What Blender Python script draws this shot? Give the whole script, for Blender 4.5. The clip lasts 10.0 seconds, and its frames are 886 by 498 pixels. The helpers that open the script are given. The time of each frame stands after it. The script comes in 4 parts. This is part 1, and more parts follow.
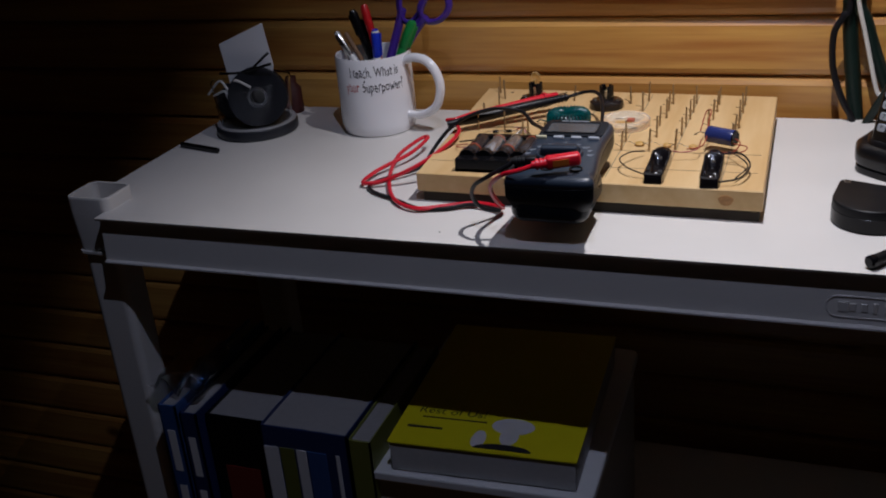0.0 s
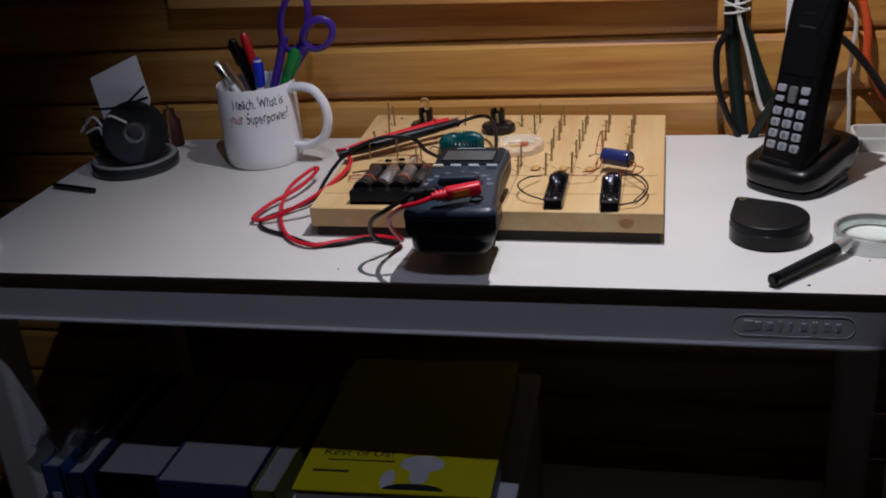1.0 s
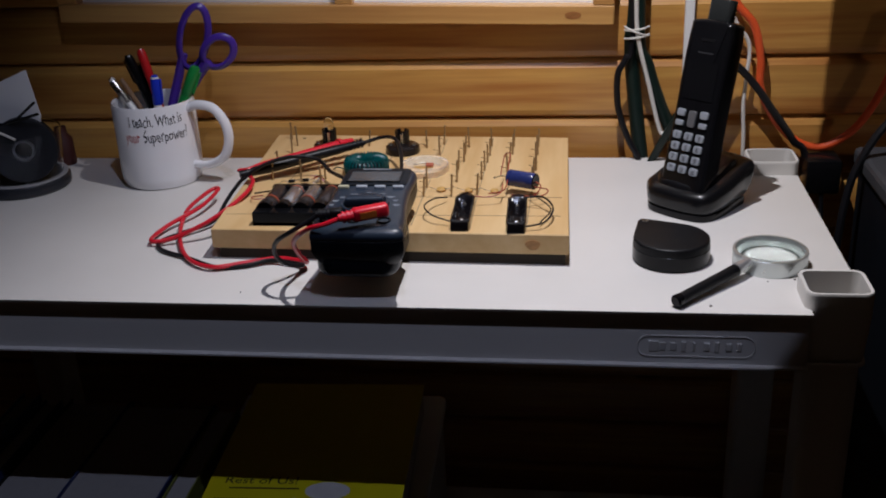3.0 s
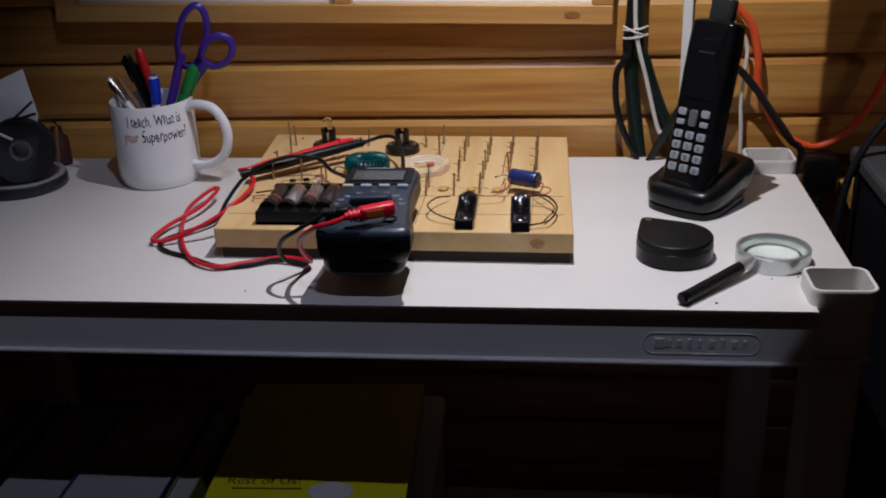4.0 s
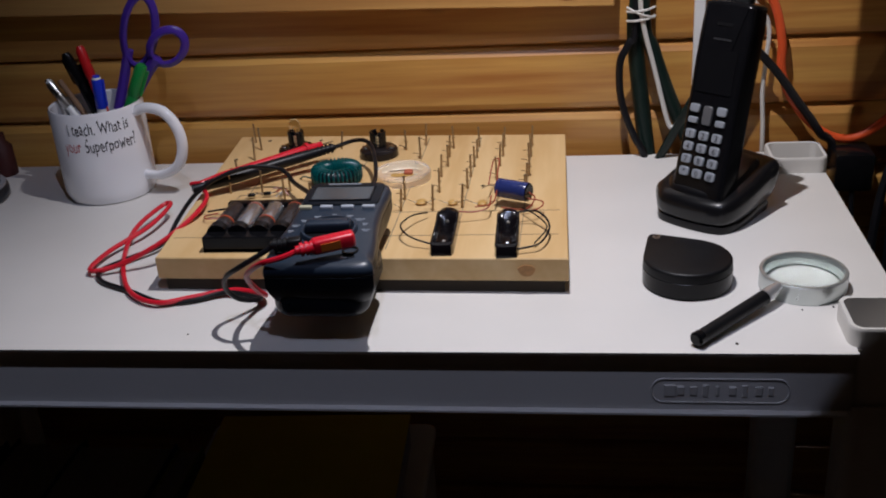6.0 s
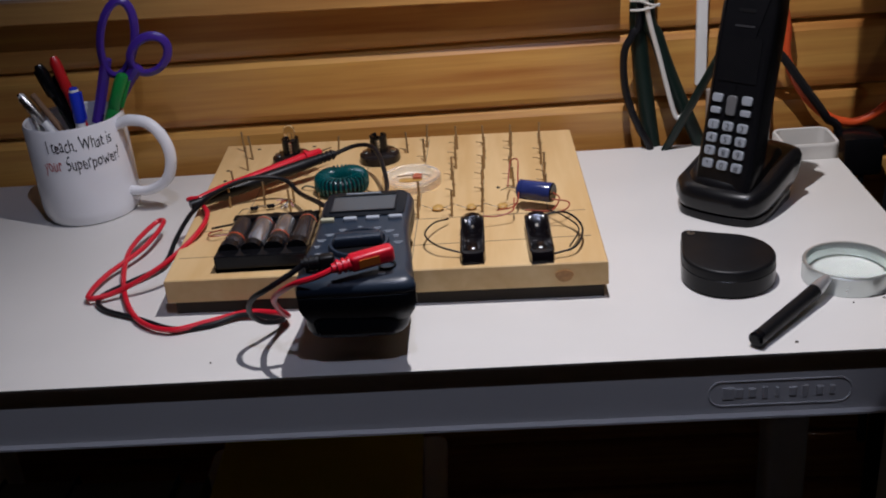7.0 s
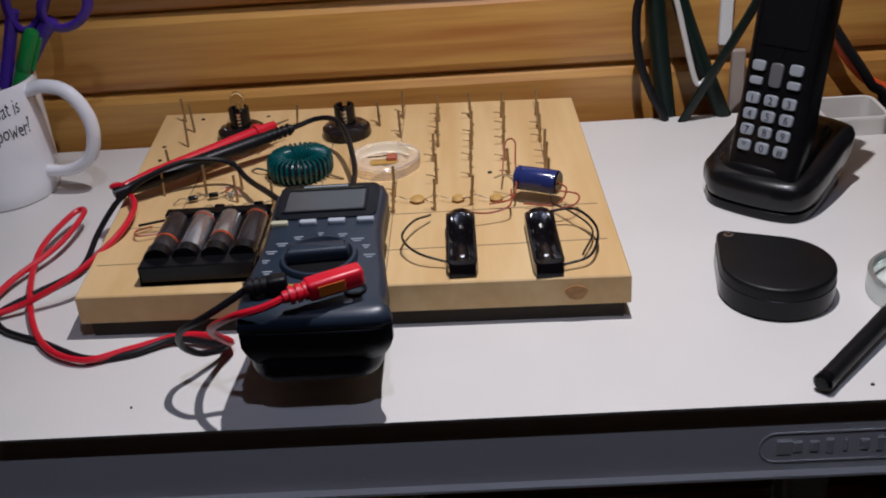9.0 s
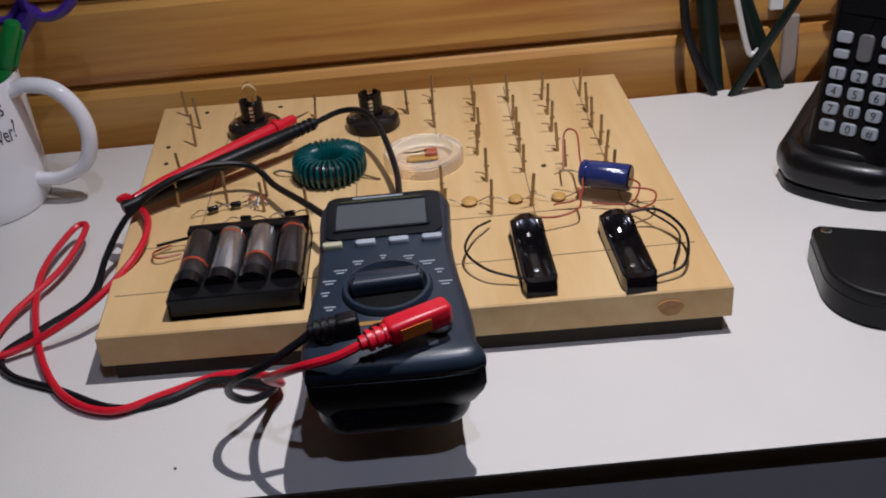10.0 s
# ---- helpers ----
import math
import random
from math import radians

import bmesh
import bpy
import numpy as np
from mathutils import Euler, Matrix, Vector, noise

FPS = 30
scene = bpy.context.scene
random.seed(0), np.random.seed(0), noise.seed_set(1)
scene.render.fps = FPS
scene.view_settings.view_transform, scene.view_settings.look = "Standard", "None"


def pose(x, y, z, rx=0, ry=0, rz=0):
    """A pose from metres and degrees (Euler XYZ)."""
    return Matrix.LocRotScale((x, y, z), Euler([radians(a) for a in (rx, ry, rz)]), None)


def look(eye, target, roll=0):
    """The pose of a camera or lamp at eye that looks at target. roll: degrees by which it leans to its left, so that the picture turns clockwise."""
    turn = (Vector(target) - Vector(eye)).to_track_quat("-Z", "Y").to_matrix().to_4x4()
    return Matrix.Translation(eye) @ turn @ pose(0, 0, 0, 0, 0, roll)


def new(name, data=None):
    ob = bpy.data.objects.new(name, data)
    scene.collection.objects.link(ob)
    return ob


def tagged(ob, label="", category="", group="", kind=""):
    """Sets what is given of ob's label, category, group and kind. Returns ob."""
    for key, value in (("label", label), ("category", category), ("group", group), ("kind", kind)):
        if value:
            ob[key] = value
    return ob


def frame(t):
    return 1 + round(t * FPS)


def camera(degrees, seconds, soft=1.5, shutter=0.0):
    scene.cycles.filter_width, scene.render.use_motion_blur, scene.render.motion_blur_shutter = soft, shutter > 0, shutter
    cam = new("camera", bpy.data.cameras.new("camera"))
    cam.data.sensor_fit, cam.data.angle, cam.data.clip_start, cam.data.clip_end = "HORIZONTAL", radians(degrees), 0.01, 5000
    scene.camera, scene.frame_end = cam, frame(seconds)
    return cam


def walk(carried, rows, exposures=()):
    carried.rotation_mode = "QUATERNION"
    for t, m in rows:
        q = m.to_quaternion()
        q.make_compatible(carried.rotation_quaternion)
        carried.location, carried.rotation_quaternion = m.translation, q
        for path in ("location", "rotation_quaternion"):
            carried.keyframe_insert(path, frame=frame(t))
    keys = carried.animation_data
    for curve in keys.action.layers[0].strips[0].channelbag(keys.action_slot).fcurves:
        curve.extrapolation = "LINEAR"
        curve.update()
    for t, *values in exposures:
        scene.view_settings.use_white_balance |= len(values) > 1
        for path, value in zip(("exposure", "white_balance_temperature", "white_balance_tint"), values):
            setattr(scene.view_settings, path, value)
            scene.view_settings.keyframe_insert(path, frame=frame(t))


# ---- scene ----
cam = camera(46.5, 10.0, soft=1.95)
METRES, EYE, TILT, LEAN, TURN = 0.6, 1.25, -25.0, 0.0, 0.0
PATH = [
    (0, (0.654, -0.743, 1.254), (-0.03, 0.949, 0.436), -5.2),
    (0.5, (0.635, -0.728, 1.247), (0.069, 1.007, 0.428), -5.1),
    (1, (0.63, -0.716, 1.257), (0.163, 1.053, 0.45), -5.1),
    (1.5, (0.629, -0.709, 1.256), (0.265, 1.092, 0.467), -4.3),
    (2, (0.629, -0.702, 1.254), (0.32, 1.111, 0.466), -3.7),
    (2.5, (0.628, -0.705, 1.255), (0.338, 1.112, 0.469), -3.2),
    (4, (0.601, -0.713, 1.253), (0.366, 1.113, 0.473), -2.4),
    (4.5, (0.6, -0.705, 1.247), (0.373, 1.11, 0.437), -2.8),
    (5, (0.615, -0.651, 1.246), (0.346, 1.151, 0.421), -3.1),
    (5.5, (0.63, -0.617, 1.24), (0.293, 1.186, 0.444), -3.4),
    (5.7, (0.630, -0.603, 1.243), (0.314, 1.197, 0.432), -3.6),
    (6.8, (0.554, -0.546, 1.248), (0.390, 1.248, 0.380), -5.1),
    (7, (0.544, -0.547, 1.244), (0.409, 1.254, 0.386), -5.1),
    (7.5, (0.511, -0.541, 1.245), (0.476, 1.252, 0.359), -5.1),
    (8, (0.512, -0.515, 1.232), (0.603, 1.262, 0.319), -3.3),
    (8.5, (0.532, -0.453, 1.225), (0.54, 1.323, 0.306), -3.4),
    (9, (0.53, -0.402, 1.217), (0.446, 1.349, 0.253), -4.4),
    (9.5, (0.507, -0.352, 1.217), (0.441, 1.377, 0.215), -5.6),
    (10, (0.472, -0.324, 1.213), (0.467, 1.382, 0.168), -5.5),
]

walk(cam, [(t, look(eye, target, roll)) for t, eye, target, roll in PATH])

# ---- light ----
world = bpy.data.worlds.new("world")
scene.world = world
world.use_nodes = True
world.node_tree.nodes["Background"].inputs["Color"].default_value = (0.75, 0.82, 1.0, 1)
world.node_tree.nodes["Background"].inputs["Strength"].default_value = 0.0025


def spot(name, watts, colour, eye, target, degrees, blend, size):
    d = bpy.data.lights.new(name, "SPOT")
    d.energy, d.color, d.spot_size, d.spot_blend, d.shadow_soft_size = watts, colour, radians(degrees), blend, size
    new(name, d).matrix_world = look(eye, target)


# the lamp close over the shelf, the bluish one further out in the room,
# and an added weak fill that lifts the dark wall at the right
spot("desk_lamp", 16.8, (0.985, 0.96, 1.02), (0.59, 0.06, 1.60), (0.66, 0.09, 0.9), 108, 0.85, 0.0045)
spot("room_lamp", 6.6, (0.82, 0.90, 1.26), (0.58, -0.37, 1.90), (0.36, 0.06, 0.90), 50, 0.45, 0.006)
spot("side_fill", 1.3, (1.0, 0.86, 0.76), (1.55, 0.06, 1.12), (0.98, 0.395, 0.98), 46, 0.8, 0.02)
scene.view_settings.exposure = 0.0


# ---- materials ----
def nodes_of(name):
    m = bpy.data.materials.new(name)
    m.use_nodes = True
    nt = m.node_tree
    return m, nt, nt.nodes["Principled BSDF"]


def plain(name, colour, rough=0.5, metal=0.0, vary=0.12, scale=60.0, bump=0.05, fine=900.0, coat=0.0):
    """A surface with stains at one scale and fine grain at another."""
    m, nt, b = nodes_of(name)
    if max(colour) < 0.03:
        b.inputs["Specular IOR Level"].default_value = 0.25
    b.inputs["Roughness"].default_value, b.inputs["Metallic"].default_value = rough, metal
    b.inputs["Coat Weight"].default_value = coat
    co = nt.nodes.new("ShaderNodeTexCoord")
    n1 = nt.nodes.new("ShaderNodeTexNoise")
    n1.inputs["Scale"].default_value, n1.inputs["Detail"].default_value = scale, 5
    nt.links.new(co.outputs["Object"], n1.inputs["Vector"])
    ramp = nt.nodes.new("ShaderNodeMix")
    ramp.data_type = "RGBA"
    ramp.inputs["A"].default_value = (*[c * (1 - vary) for c in colour], 1)
    ramp.inputs["B"].default_value = (*[min(1, c * (1 + vary)) for c in colour], 1)
    nt.links.new(n1.outputs["Fac"], ramp.inputs["Factor"])
    nt.links.new(ramp.outputs["Result"], b.inputs["Base Color"])
    n2 = nt.nodes.new("ShaderNodeTexNoise")
    n2.inputs["Scale"].default_value = fine
    nt.links.new(co.outputs["Object"], n2.inputs["Vector"])
    bp = nt.nodes.new("ShaderNodeBump")
    bp.inputs["Strength"].default_value, bp.inputs["Distance"].default_value = bump, 0.002
    nt.links.new(n2.outputs["Fac"], bp.inputs["Height"])
    nt.links.new(bp.outputs["Normal"], b.inputs["Normal"])
    mr = nt.nodes.new("ShaderNodeMapRange")
    mr.inputs["To Min"].default_value, mr.inputs["To Max"].default_value = max(0.02, rough - 0.08), min(1, rough + 0.1)
    nt.links.new(n1.outputs["Fac"], mr.inputs["Value"])
    nt.links.new(mr.outputs["Result"], b.inputs["Roughness"])
    return m


def wood(name, light, dark, stretch=(1.2, 26, 26), rough=0.35, knots=True, coat=0.3, rnd=True):
    """Pine: long grain along x, broad bands, a few knots."""
    m, nt, b = nodes_of(name)
    b.inputs["Roughness"].default_value, b.inputs["Coat Weight"].default_value = rough, coat
    b.inputs["Coat Roughness"].default_value = 0.3
    co = nt.nodes.new("ShaderNodeTexCoord")
    mp = nt.nodes.new("ShaderNodeMapping")
    mp.inputs["Scale"].default_value = stretch
    if rnd:
        oi = nt.nodes.new("ShaderNodeObjectInfo")
        mul = nt.nodes.new("ShaderNodeVectorMath")
        mul.operation = "SCALE"
        mul.inputs[0].default_value = (7.0, 3.0, 5.0)
        nt.links.new(oi.outputs["Random"], mul.inputs["Scale"])
        add = nt.nodes.new("ShaderNodeVectorMath")
        nt.links.new(co.outputs["Object"], add.inputs[0])
        nt.links.new(mul.outputs["Vector"], add.inputs[1])
        nt.links.new(add.outputs["Vector"], mp.inputs["Vector"])
    else:
        nt.links.new(co.outputs["Object"], mp.inputs["Vector"])
    broad = nt.nodes.new("ShaderNodeTexNoise")
    broad.inputs["Scale"].default_value, broad.inputs["Detail"].default_value = 1.6, 3
    broad.inputs["Distortion"].default_value = 0.78
    nt.links.new(mp.outputs["Vector"], broad.inputs["Vector"])
    fine = nt.nodes.new("ShaderNodeTexNoise")
    fine.inputs["Scale"].default_value, fine.inputs["Detail"].default_value = 9.0, 6
    nt.links.new(mp.outputs["Vector"], fine.inputs["Vector"])
    mixf = nt.nodes.new("ShaderNodeMath")
    mixf.operation = "MULTIPLY_ADD"
    nt.links.new(fine.outputs["Fac"], mixf.inputs[0])
    mixf.inputs[1].default_value = 0.45
    nt.links.new(broad.outputs["Fac"], mixf.inputs[2])
    cr = nt.nodes.new("ShaderNodeValToRGB")
    cr.color_ramp.elements[0].position, cr.color_ramp.elements[1].position = 0.5, 0.95
    cr.color_ramp.elements[0].color, cr.color_ramp.elements[1].color = (*light, 1), (*dark, 1)
    nt.links.new(mixf.outputs[0], cr.inputs["Fac"])
    out = cr.outputs["Color"]
    if knots:
        vo = nt.nodes.new("ShaderNodeTexVoronoi")
        vo.inputs["Scale"].default_value = 4.2
        mp2 = nt.nodes.new("ShaderNodeMapping")
        mp2.inputs["Scale"].default_value = (1.0, 1.6, 1.6)
        nt.links.new(mp.inputs["Vector"].links[0].from_socket, mp2.inputs["Vector"])
        nt.links.new(mp2.outputs["Vector"], vo.inputs["Vector"])
        kr = nt.nodes.new("ShaderNodeValToRGB")
        kr.color_ramp.elements[0].position, kr.color_ramp.elements[1].position = 0.03, 0.09
        kr.color_ramp.elements[0].color, kr.color_ramp.elements[1].color = (1, 1, 1, 1), (0, 0, 0, 1)
        nt.links.new(vo.outputs["Distance"], kr.inputs["Fac"])
        km = nt.nodes.new("ShaderNodeMix")
        km.data_type = "RGBA"
        nt.links.new(kr.outputs["Color"], km.inputs["Factor"])
        nt.links.new(out, km.inputs["A"])
        km.inputs["B"].default_value = (*[c * 0.35 for c in dark], 1)
        out = km.outputs["Result"]
    nt.links.new(out, b.inputs["Base Color"])
    bp = nt.nodes.new("ShaderNodeBump")
    bp.inputs["Strength"].default_value, bp.inputs["Distance"].default_value = 0.12, 0.001
    nt.links.new(fine.outputs["Fac"], bp.inputs["Height"])
    nt.links.new(bp.outputs["Normal"], b.inputs["Normal"])
    return m


def glassy(name, colour, rough=0.02, ior=1.45):
    m, nt, b = nodes_of(name)
    b.inputs["Base Color"].default_value = (*colour, 1)
    b.inputs["Roughness"].default_value, b.inputs["IOR"].default_value = rough, ior
    b.inputs["Transmission Weight"].default_value = 1.0
    return m


WALL = wood("varnished_pine", (0.60, 0.33, 0.085), (0.36, 0.135, 0.03), coat=0.35)
FRAME = wood("frame_pine", (0.60, 0.34, 0.11), (0.42, 0.20, 0.06), knots=False)
BOARD = wood("raw_pine", (0.70, 0.49, 0.245), (0.57, 0.355, 0.145), stretch=(14, 1.6, 14), rough=0.6, knots=False, coat=0.0)
RESIN = plain("grey_resin", (0.66, 0.64, 0.61), 0.45, vary=0.05, scale=14, bump=0.06, fine=700)
BLACK = plain("black_plastic", (0.005, 0.005, 0.006), 0.2, vary=0.25, bump=0.03)
RUBBER = plain("black_rubber", (0.006, 0.006, 0.007), 0.42, vary=0.25, bump=0.08)
DARKBROWN = plain("dark_brown", (0.03, 0.022, 0.015), 0.8)
METER = plain("slate_blue_plastic", (0.018, 0.028, 0.045), 0.34, vary=0.12, bump=0.05, fine=1500)
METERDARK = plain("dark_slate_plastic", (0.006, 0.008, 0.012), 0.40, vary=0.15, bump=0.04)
BOOT = plain("smooth_dark_boot", (0.010, 0.012, 0.016), 0.28, vary=0.15, bump=0.02)
LCD = plain("lcd_grey", (0.060, 0.068, 0.076), 0.10, vary=0.08)
KEYGREY = plain("grey_rubber_key", (0.34, 0.37, 0.42), 0.5, vary=0.08)
KEYYELLOW = plain("yellowed_key", (0.45, 0.43, 0.30), 0.5, vary=0.08)
PRINT = plain("white_print", (0.26, 0.29, 0.33), 0.6, vary=0.1)
CERAMIC = plain("white_ceramic", (0.80, 0.80, 0.83), 0.12, vary=0.03, scale=20, bump=0.01, coat=0.6)
INK = plain("black_ink", (0.02, 0.02, 0.025), 0.5)
INKRED = plain("red_ink", (0.45, 0.06, 0.05), 0.5)
RED = plain("red_pvc", (0.60, 0.010, 0.026), 0.32, vary=0.15, bump=0.02)
REDCABLE = plain("orange_red_cable", (0.68, 0.085, 0.02), 0.4, vary=0.15)
WIREBLK = plain("black_pvc", (0.007, 0.007, 0.009), 0.38, vary=0.2, bump=0.02)
COPPERWIRE = plain("thin_red_wire", (0.33, 0.06, 0.03), 0.4)
STEEL = plain("steel", (0.55, 0.53, 0.50), 0.28, 1.0, vary=0.2, bump=0.03)
CHROME = plain("chrome", (0.75, 0.75, 0.76), 0.1, 1.0, vary=0.05, bump=0.0)
BRASS = plain("oxidised_brass_nail", (0.36, 0.26, 0.15), 0.42, 0.8, vary=0.25)
PURPLE = plain("purple_plastic", (0.060, 0.024, 0.28), 0.3, vary=0.1)
GREENPEN = plain("green_plastic", (0.01, 0.21, 0.045), 0.3, vary=0.1)
BLUEPEN = plain("blue_plastic", (0.015, 0.04, 0.55), 0.28, vary=0.1)
REDPEN = plain("red_plastic", (0.50, 0.012, 0.015), 0.3, vary=0.1)
WHITEPL = plain("white_plastic", (0.72, 0.72, 0.72), 0.35, vary=0.05)
TEAL = plain("teal_enamel_wire", (0.0, 0.062, 0.066), 0.28, vary=0.3, scale=200)
CAPBLUE = plain("blue_sleeve", (0.022, 0.032, 0.13), 0.14, vary=0.35, scale=220)
CELL = plain("silver_cell_sleeve", (0.58, 0.58, 0.60), 0.14, 0.85, vary=0.25)
CELLDARK = plain("dark_cell_sleeve", (0.055, 0.047, 0.05), 0.16, 0.5, vary=0.2)
CELLRED = plain("orange_cell_band", (0.45, 0.07, 0.02), 0.3, 0.3, vary=0.1)
CLEAR = glassy("clear_plastic", (0.90, 0.96, 0.99), 0.10, 1.30)
CLEAR.node_tree.nodes["Principled BSDF"].inputs["Transmission Weight"].default_value = 0.82
GLASS = glassy("clear_glass", (0.95, 0.97, 0.97), 0.0, 1.16)
LENS = glassy("lens_glass", (0.70, 0.76, 0.74), 0.02, 1.10)
GREENROD = plain("dark_green_tube", (0.006, 0.015, 0.012), 0.4, vary=0.3)
WHITEWIRE = plain("white_wire", (0.62, 0.60, 0.57), 0.4, vary=0.08)
PAPER = plain("white_paper", (0.78, 0.78, 0.79), 0.8, vary=0.03, scale=30)
# page grey lowered to put the shade under the shelf into the colour
SHADEDPAGES = plain("shaded_book_pages", (0.30, 0.29, 0.29), 0.85, vary=0.1, scale=150)
YELLOW = plain("yellow_cover", (0.68, 0.60, 0.012), 0.35, vary=0.05)
NAVY = plain("navy_cover", (0.015, 0.03, 0.11), 0.45)
BLUECOV = plain("blue_cover", (0.03, 0.09, 0.27), 0.45)
OLIVE = plain("olive_cover", (0.16, 0.17, 0.03), 0.5)
DARKRED = plain("dark_red_cover", (0.20, 0.02, 0.015), 0.5)
BROWNCARD = plain("brown_card", (0.20, 0.11, 0.06), 0.7)
CERDISC = plain("tan_ceramic_disc", (0.52, 0.30, 0.08), 0.5, vary=0.15)
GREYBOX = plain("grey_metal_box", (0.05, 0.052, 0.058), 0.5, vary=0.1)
FLOORM = plain("floor_board_brown", (0.13, 0.075, 0.04), 0.5, vary=0.3, scale=6)
CEILM = plain("ceiling_boards", (0.30, 0.18, 0.08), 0.6, vary=0.2, scale=6)


# ---- mesh helpers ----
def thing(name, label, category, at=(0, 0, 0), rz=0.0, group="", kind=""):
    e = tagged(new(name), label, category, group, kind)
    e.matrix_world = pose(*at, 0, 0, rz)
    e.empty_display_size = 0.02
    return e


def part(name, bm, material, parent=None, label="", smooth=False, m=None):
    me = bpy.data.meshes.new(name)
    bmesh.ops.recalc_face_normals(bm, faces=bm.faces[:])
    bm.to_mesh(me)
    bm.free()
    me.materials.append(material)
    if smooth:
        me.shade_smooth()
        me.set_sharp_from_angle(angle=radians(40))
    ob = new(name, me)
    if parent:
        ob.parent = parent
    if m is not None:
        ob.matrix_basis = m
    if label:
        ob["label"] = label
    return ob


def structure(ob, label, category):
    return tagged(ob, label, category, kind="structure")


def box(x0, x1, y0, y1, z0, z1, bevel=0.0, seg=2, bm=None):
    own = bm is None
    b = bmesh.new()
    bmesh.ops.create_cube(b, size=1)
    for v in b.verts:
        v.co = ((x0 + x1) / 2 + v.co.x * (x1 - x0), (y0 + y1) / 2 + v.co.y * (y1 - y0), (z0 + z1) / 2 + v.co.z * (z1 - z0))
    if bevel:
        bmesh.ops.bevel(b, geom=b.edges[:], offset=bevel, segments=seg, affect="EDGES", profile=0.5)
    if own:
        return b
    return merge(bm, b)


def merge(bm, other, m=None):
    if m is not None:
        other.transform(m)
    me = bpy.data.meshes.new("tmp")
    other.to_mesh(me)
    other.free()
    bm.from_mesh(me)
    bpy.data.meshes.remove(me)
    return bm


def prism(outline, z0, z1, bevel=0.0, seg=2):
    """An outline in x and y, raised from z0 to z1, its upper and lower rims rounded."""
    b = bmesh.new()
    vs = [b.verts.new((x, y, z0)) for x, y in outline]
    f = b.faces.new(vs)
    top = bmesh.ops.extrude_face_region(b, geom=[f])
    up = [v for v in top["geom"] if isinstance(v, bmesh.types.BMVert)]
    bmesh.ops.translate(b, verts=up, vec=(0, 0, z1 - z0))
    bmesh.ops.recalc_face_normals(b, faces=b.faces[:])
    if bevel:
        es = [e for e in b.edges if abs(e.verts[0].co.z - e.verts[1].co.z) < 1e-6]
        bmesh.ops.bevel(b, geom=es, offset=bevel, segments=seg, affect="EDGES", profile=0.5)
    return b


def rounded(x0, x1, y0, y1, r, n=6):
    pts = []
    for cx, cy, a0 in ((x1 - r, y0 + r, -90), (x1 - r, y1 - r, 0), (x0 + r, y1 - r, 90), (x0 + r, y0 + r, 180)):
        for k in range(n + 1):
            a = radians(a0 + 90 * k / n)
            pts.append((cx + r * math.cos(a), cy + r * math.sin(a)))
    return pts


def lathe(profile, n=40, bm=None):
    """Radius and height pairs turned about z."""
    b = bmesh.new()
    rings = []
    for r, z in profile:
        if r < 1e-6:
            rings.append([b.verts.new((0, 0, z))] * n)
        else:
            rings.append([b.verts.new((r * math.cos(2 * math.pi * k / n), r * math.sin(2 * math.pi * k / n), z)) for k in range(n)])
    for a, c in zip(rings, rings[1:]):
        for k in range(n):
            q = [a[k], a[(k + 1) % n], c[(k + 1) % n], c[k]]
            q = [v for i, v in enumerate(q) if v not in q[:i]]
            if len(q) > 2:
                b.faces.new(q)
    return b if bm is None else merge(bm, b)


def spline(points, per=8):
    """A smooth line through the points."""
    p = [Vector(q) for q in points]
    p = [p[0] * 2 - p[1]] + p + [p[-1] * 2 - p[-2]]
    out = []
    for i in range(1, len(p) - 2):
        a, b, c, d = p[i - 1:i + 3]
        for k in range(per):
            t = k / per
            out.append(0.5 * ((2 * b) + (c - a) * t + (2 * a - 5 * b + 4 * c - d) * t * t + (3 * b - a - 3 * c + d) * t ** 3))
    out.append(p[-2])
    return out


def tube(points, r, sides=8, smooth=True, per=8, flat=1.0, bm=None):
    """A round bar along the points; r may be one radius or one for each point along."""
    line = spline(points, per) if smooth else [Vector(q) for q in points]
    b = bmesh.new()
    rings = []
    ref = None
    for i, c in enumerate(line):
        d = (line[min(i + 1, len(line) - 1)] - line[max(i - 1, 0)]).normalized()
        if ref is None:
            ref = d.orthogonal().normalized()
        ref = (ref - d * ref.dot(d)).normalized()
        side = d.cross(ref)
        rr = r if isinstance(r, (int, float)) else r[0] + (r[1] - r[0]) * i / (len(line) - 1)
        rings.append([b.verts.new(c + (ref * math.cos(2 * math.pi * k / sides) + side * math.sin(2 * math.pi * k / sides) * flat) * rr) for k in range(sides)])
    for a, c in zip(rings, rings[1:]):
        for k in range(sides):
            b.faces.new((a[k], a[(k + 1) % sides], c[(k + 1) % sides], c[k]))
    b.faces.new(rings[0][::-1])
    b.faces.new(rings[-1])
    return b if bm is None else merge(bm, b)


def lettering(text, size):
    """Flat letters as a bmesh, centred on x, baseline at y = 0."""
    cu = bpy.data.curves.new("letters", "FONT")
    cu.body, cu.size, cu.align_x, cu.resolution_u = text, size, "CENTER", 3
    ob = bpy.data.objects.new("letters", cu)
    scene.collection.objects.link(ob)
    bpy.context.view_layer.update()
    me = bpy.data.meshes.new_from_object(ob.evaluated_get(bpy.context.evaluated_depsgraph_get()))
    b = bmesh.new()
    b.from_mesh(me)
    bpy.data.objects.remove(ob)
    bpy.data.curves.remove(cu)
    bpy.data.meshes.remove(me)
    bmesh.ops.subdivide_edges(b, edges=[e for e in b.edges if e.calc_length() > size * 0.3], cuts=2)
    return b


T = 0.900            # height of the shelf's top
WALLY = 0.395        # face of the plank wall

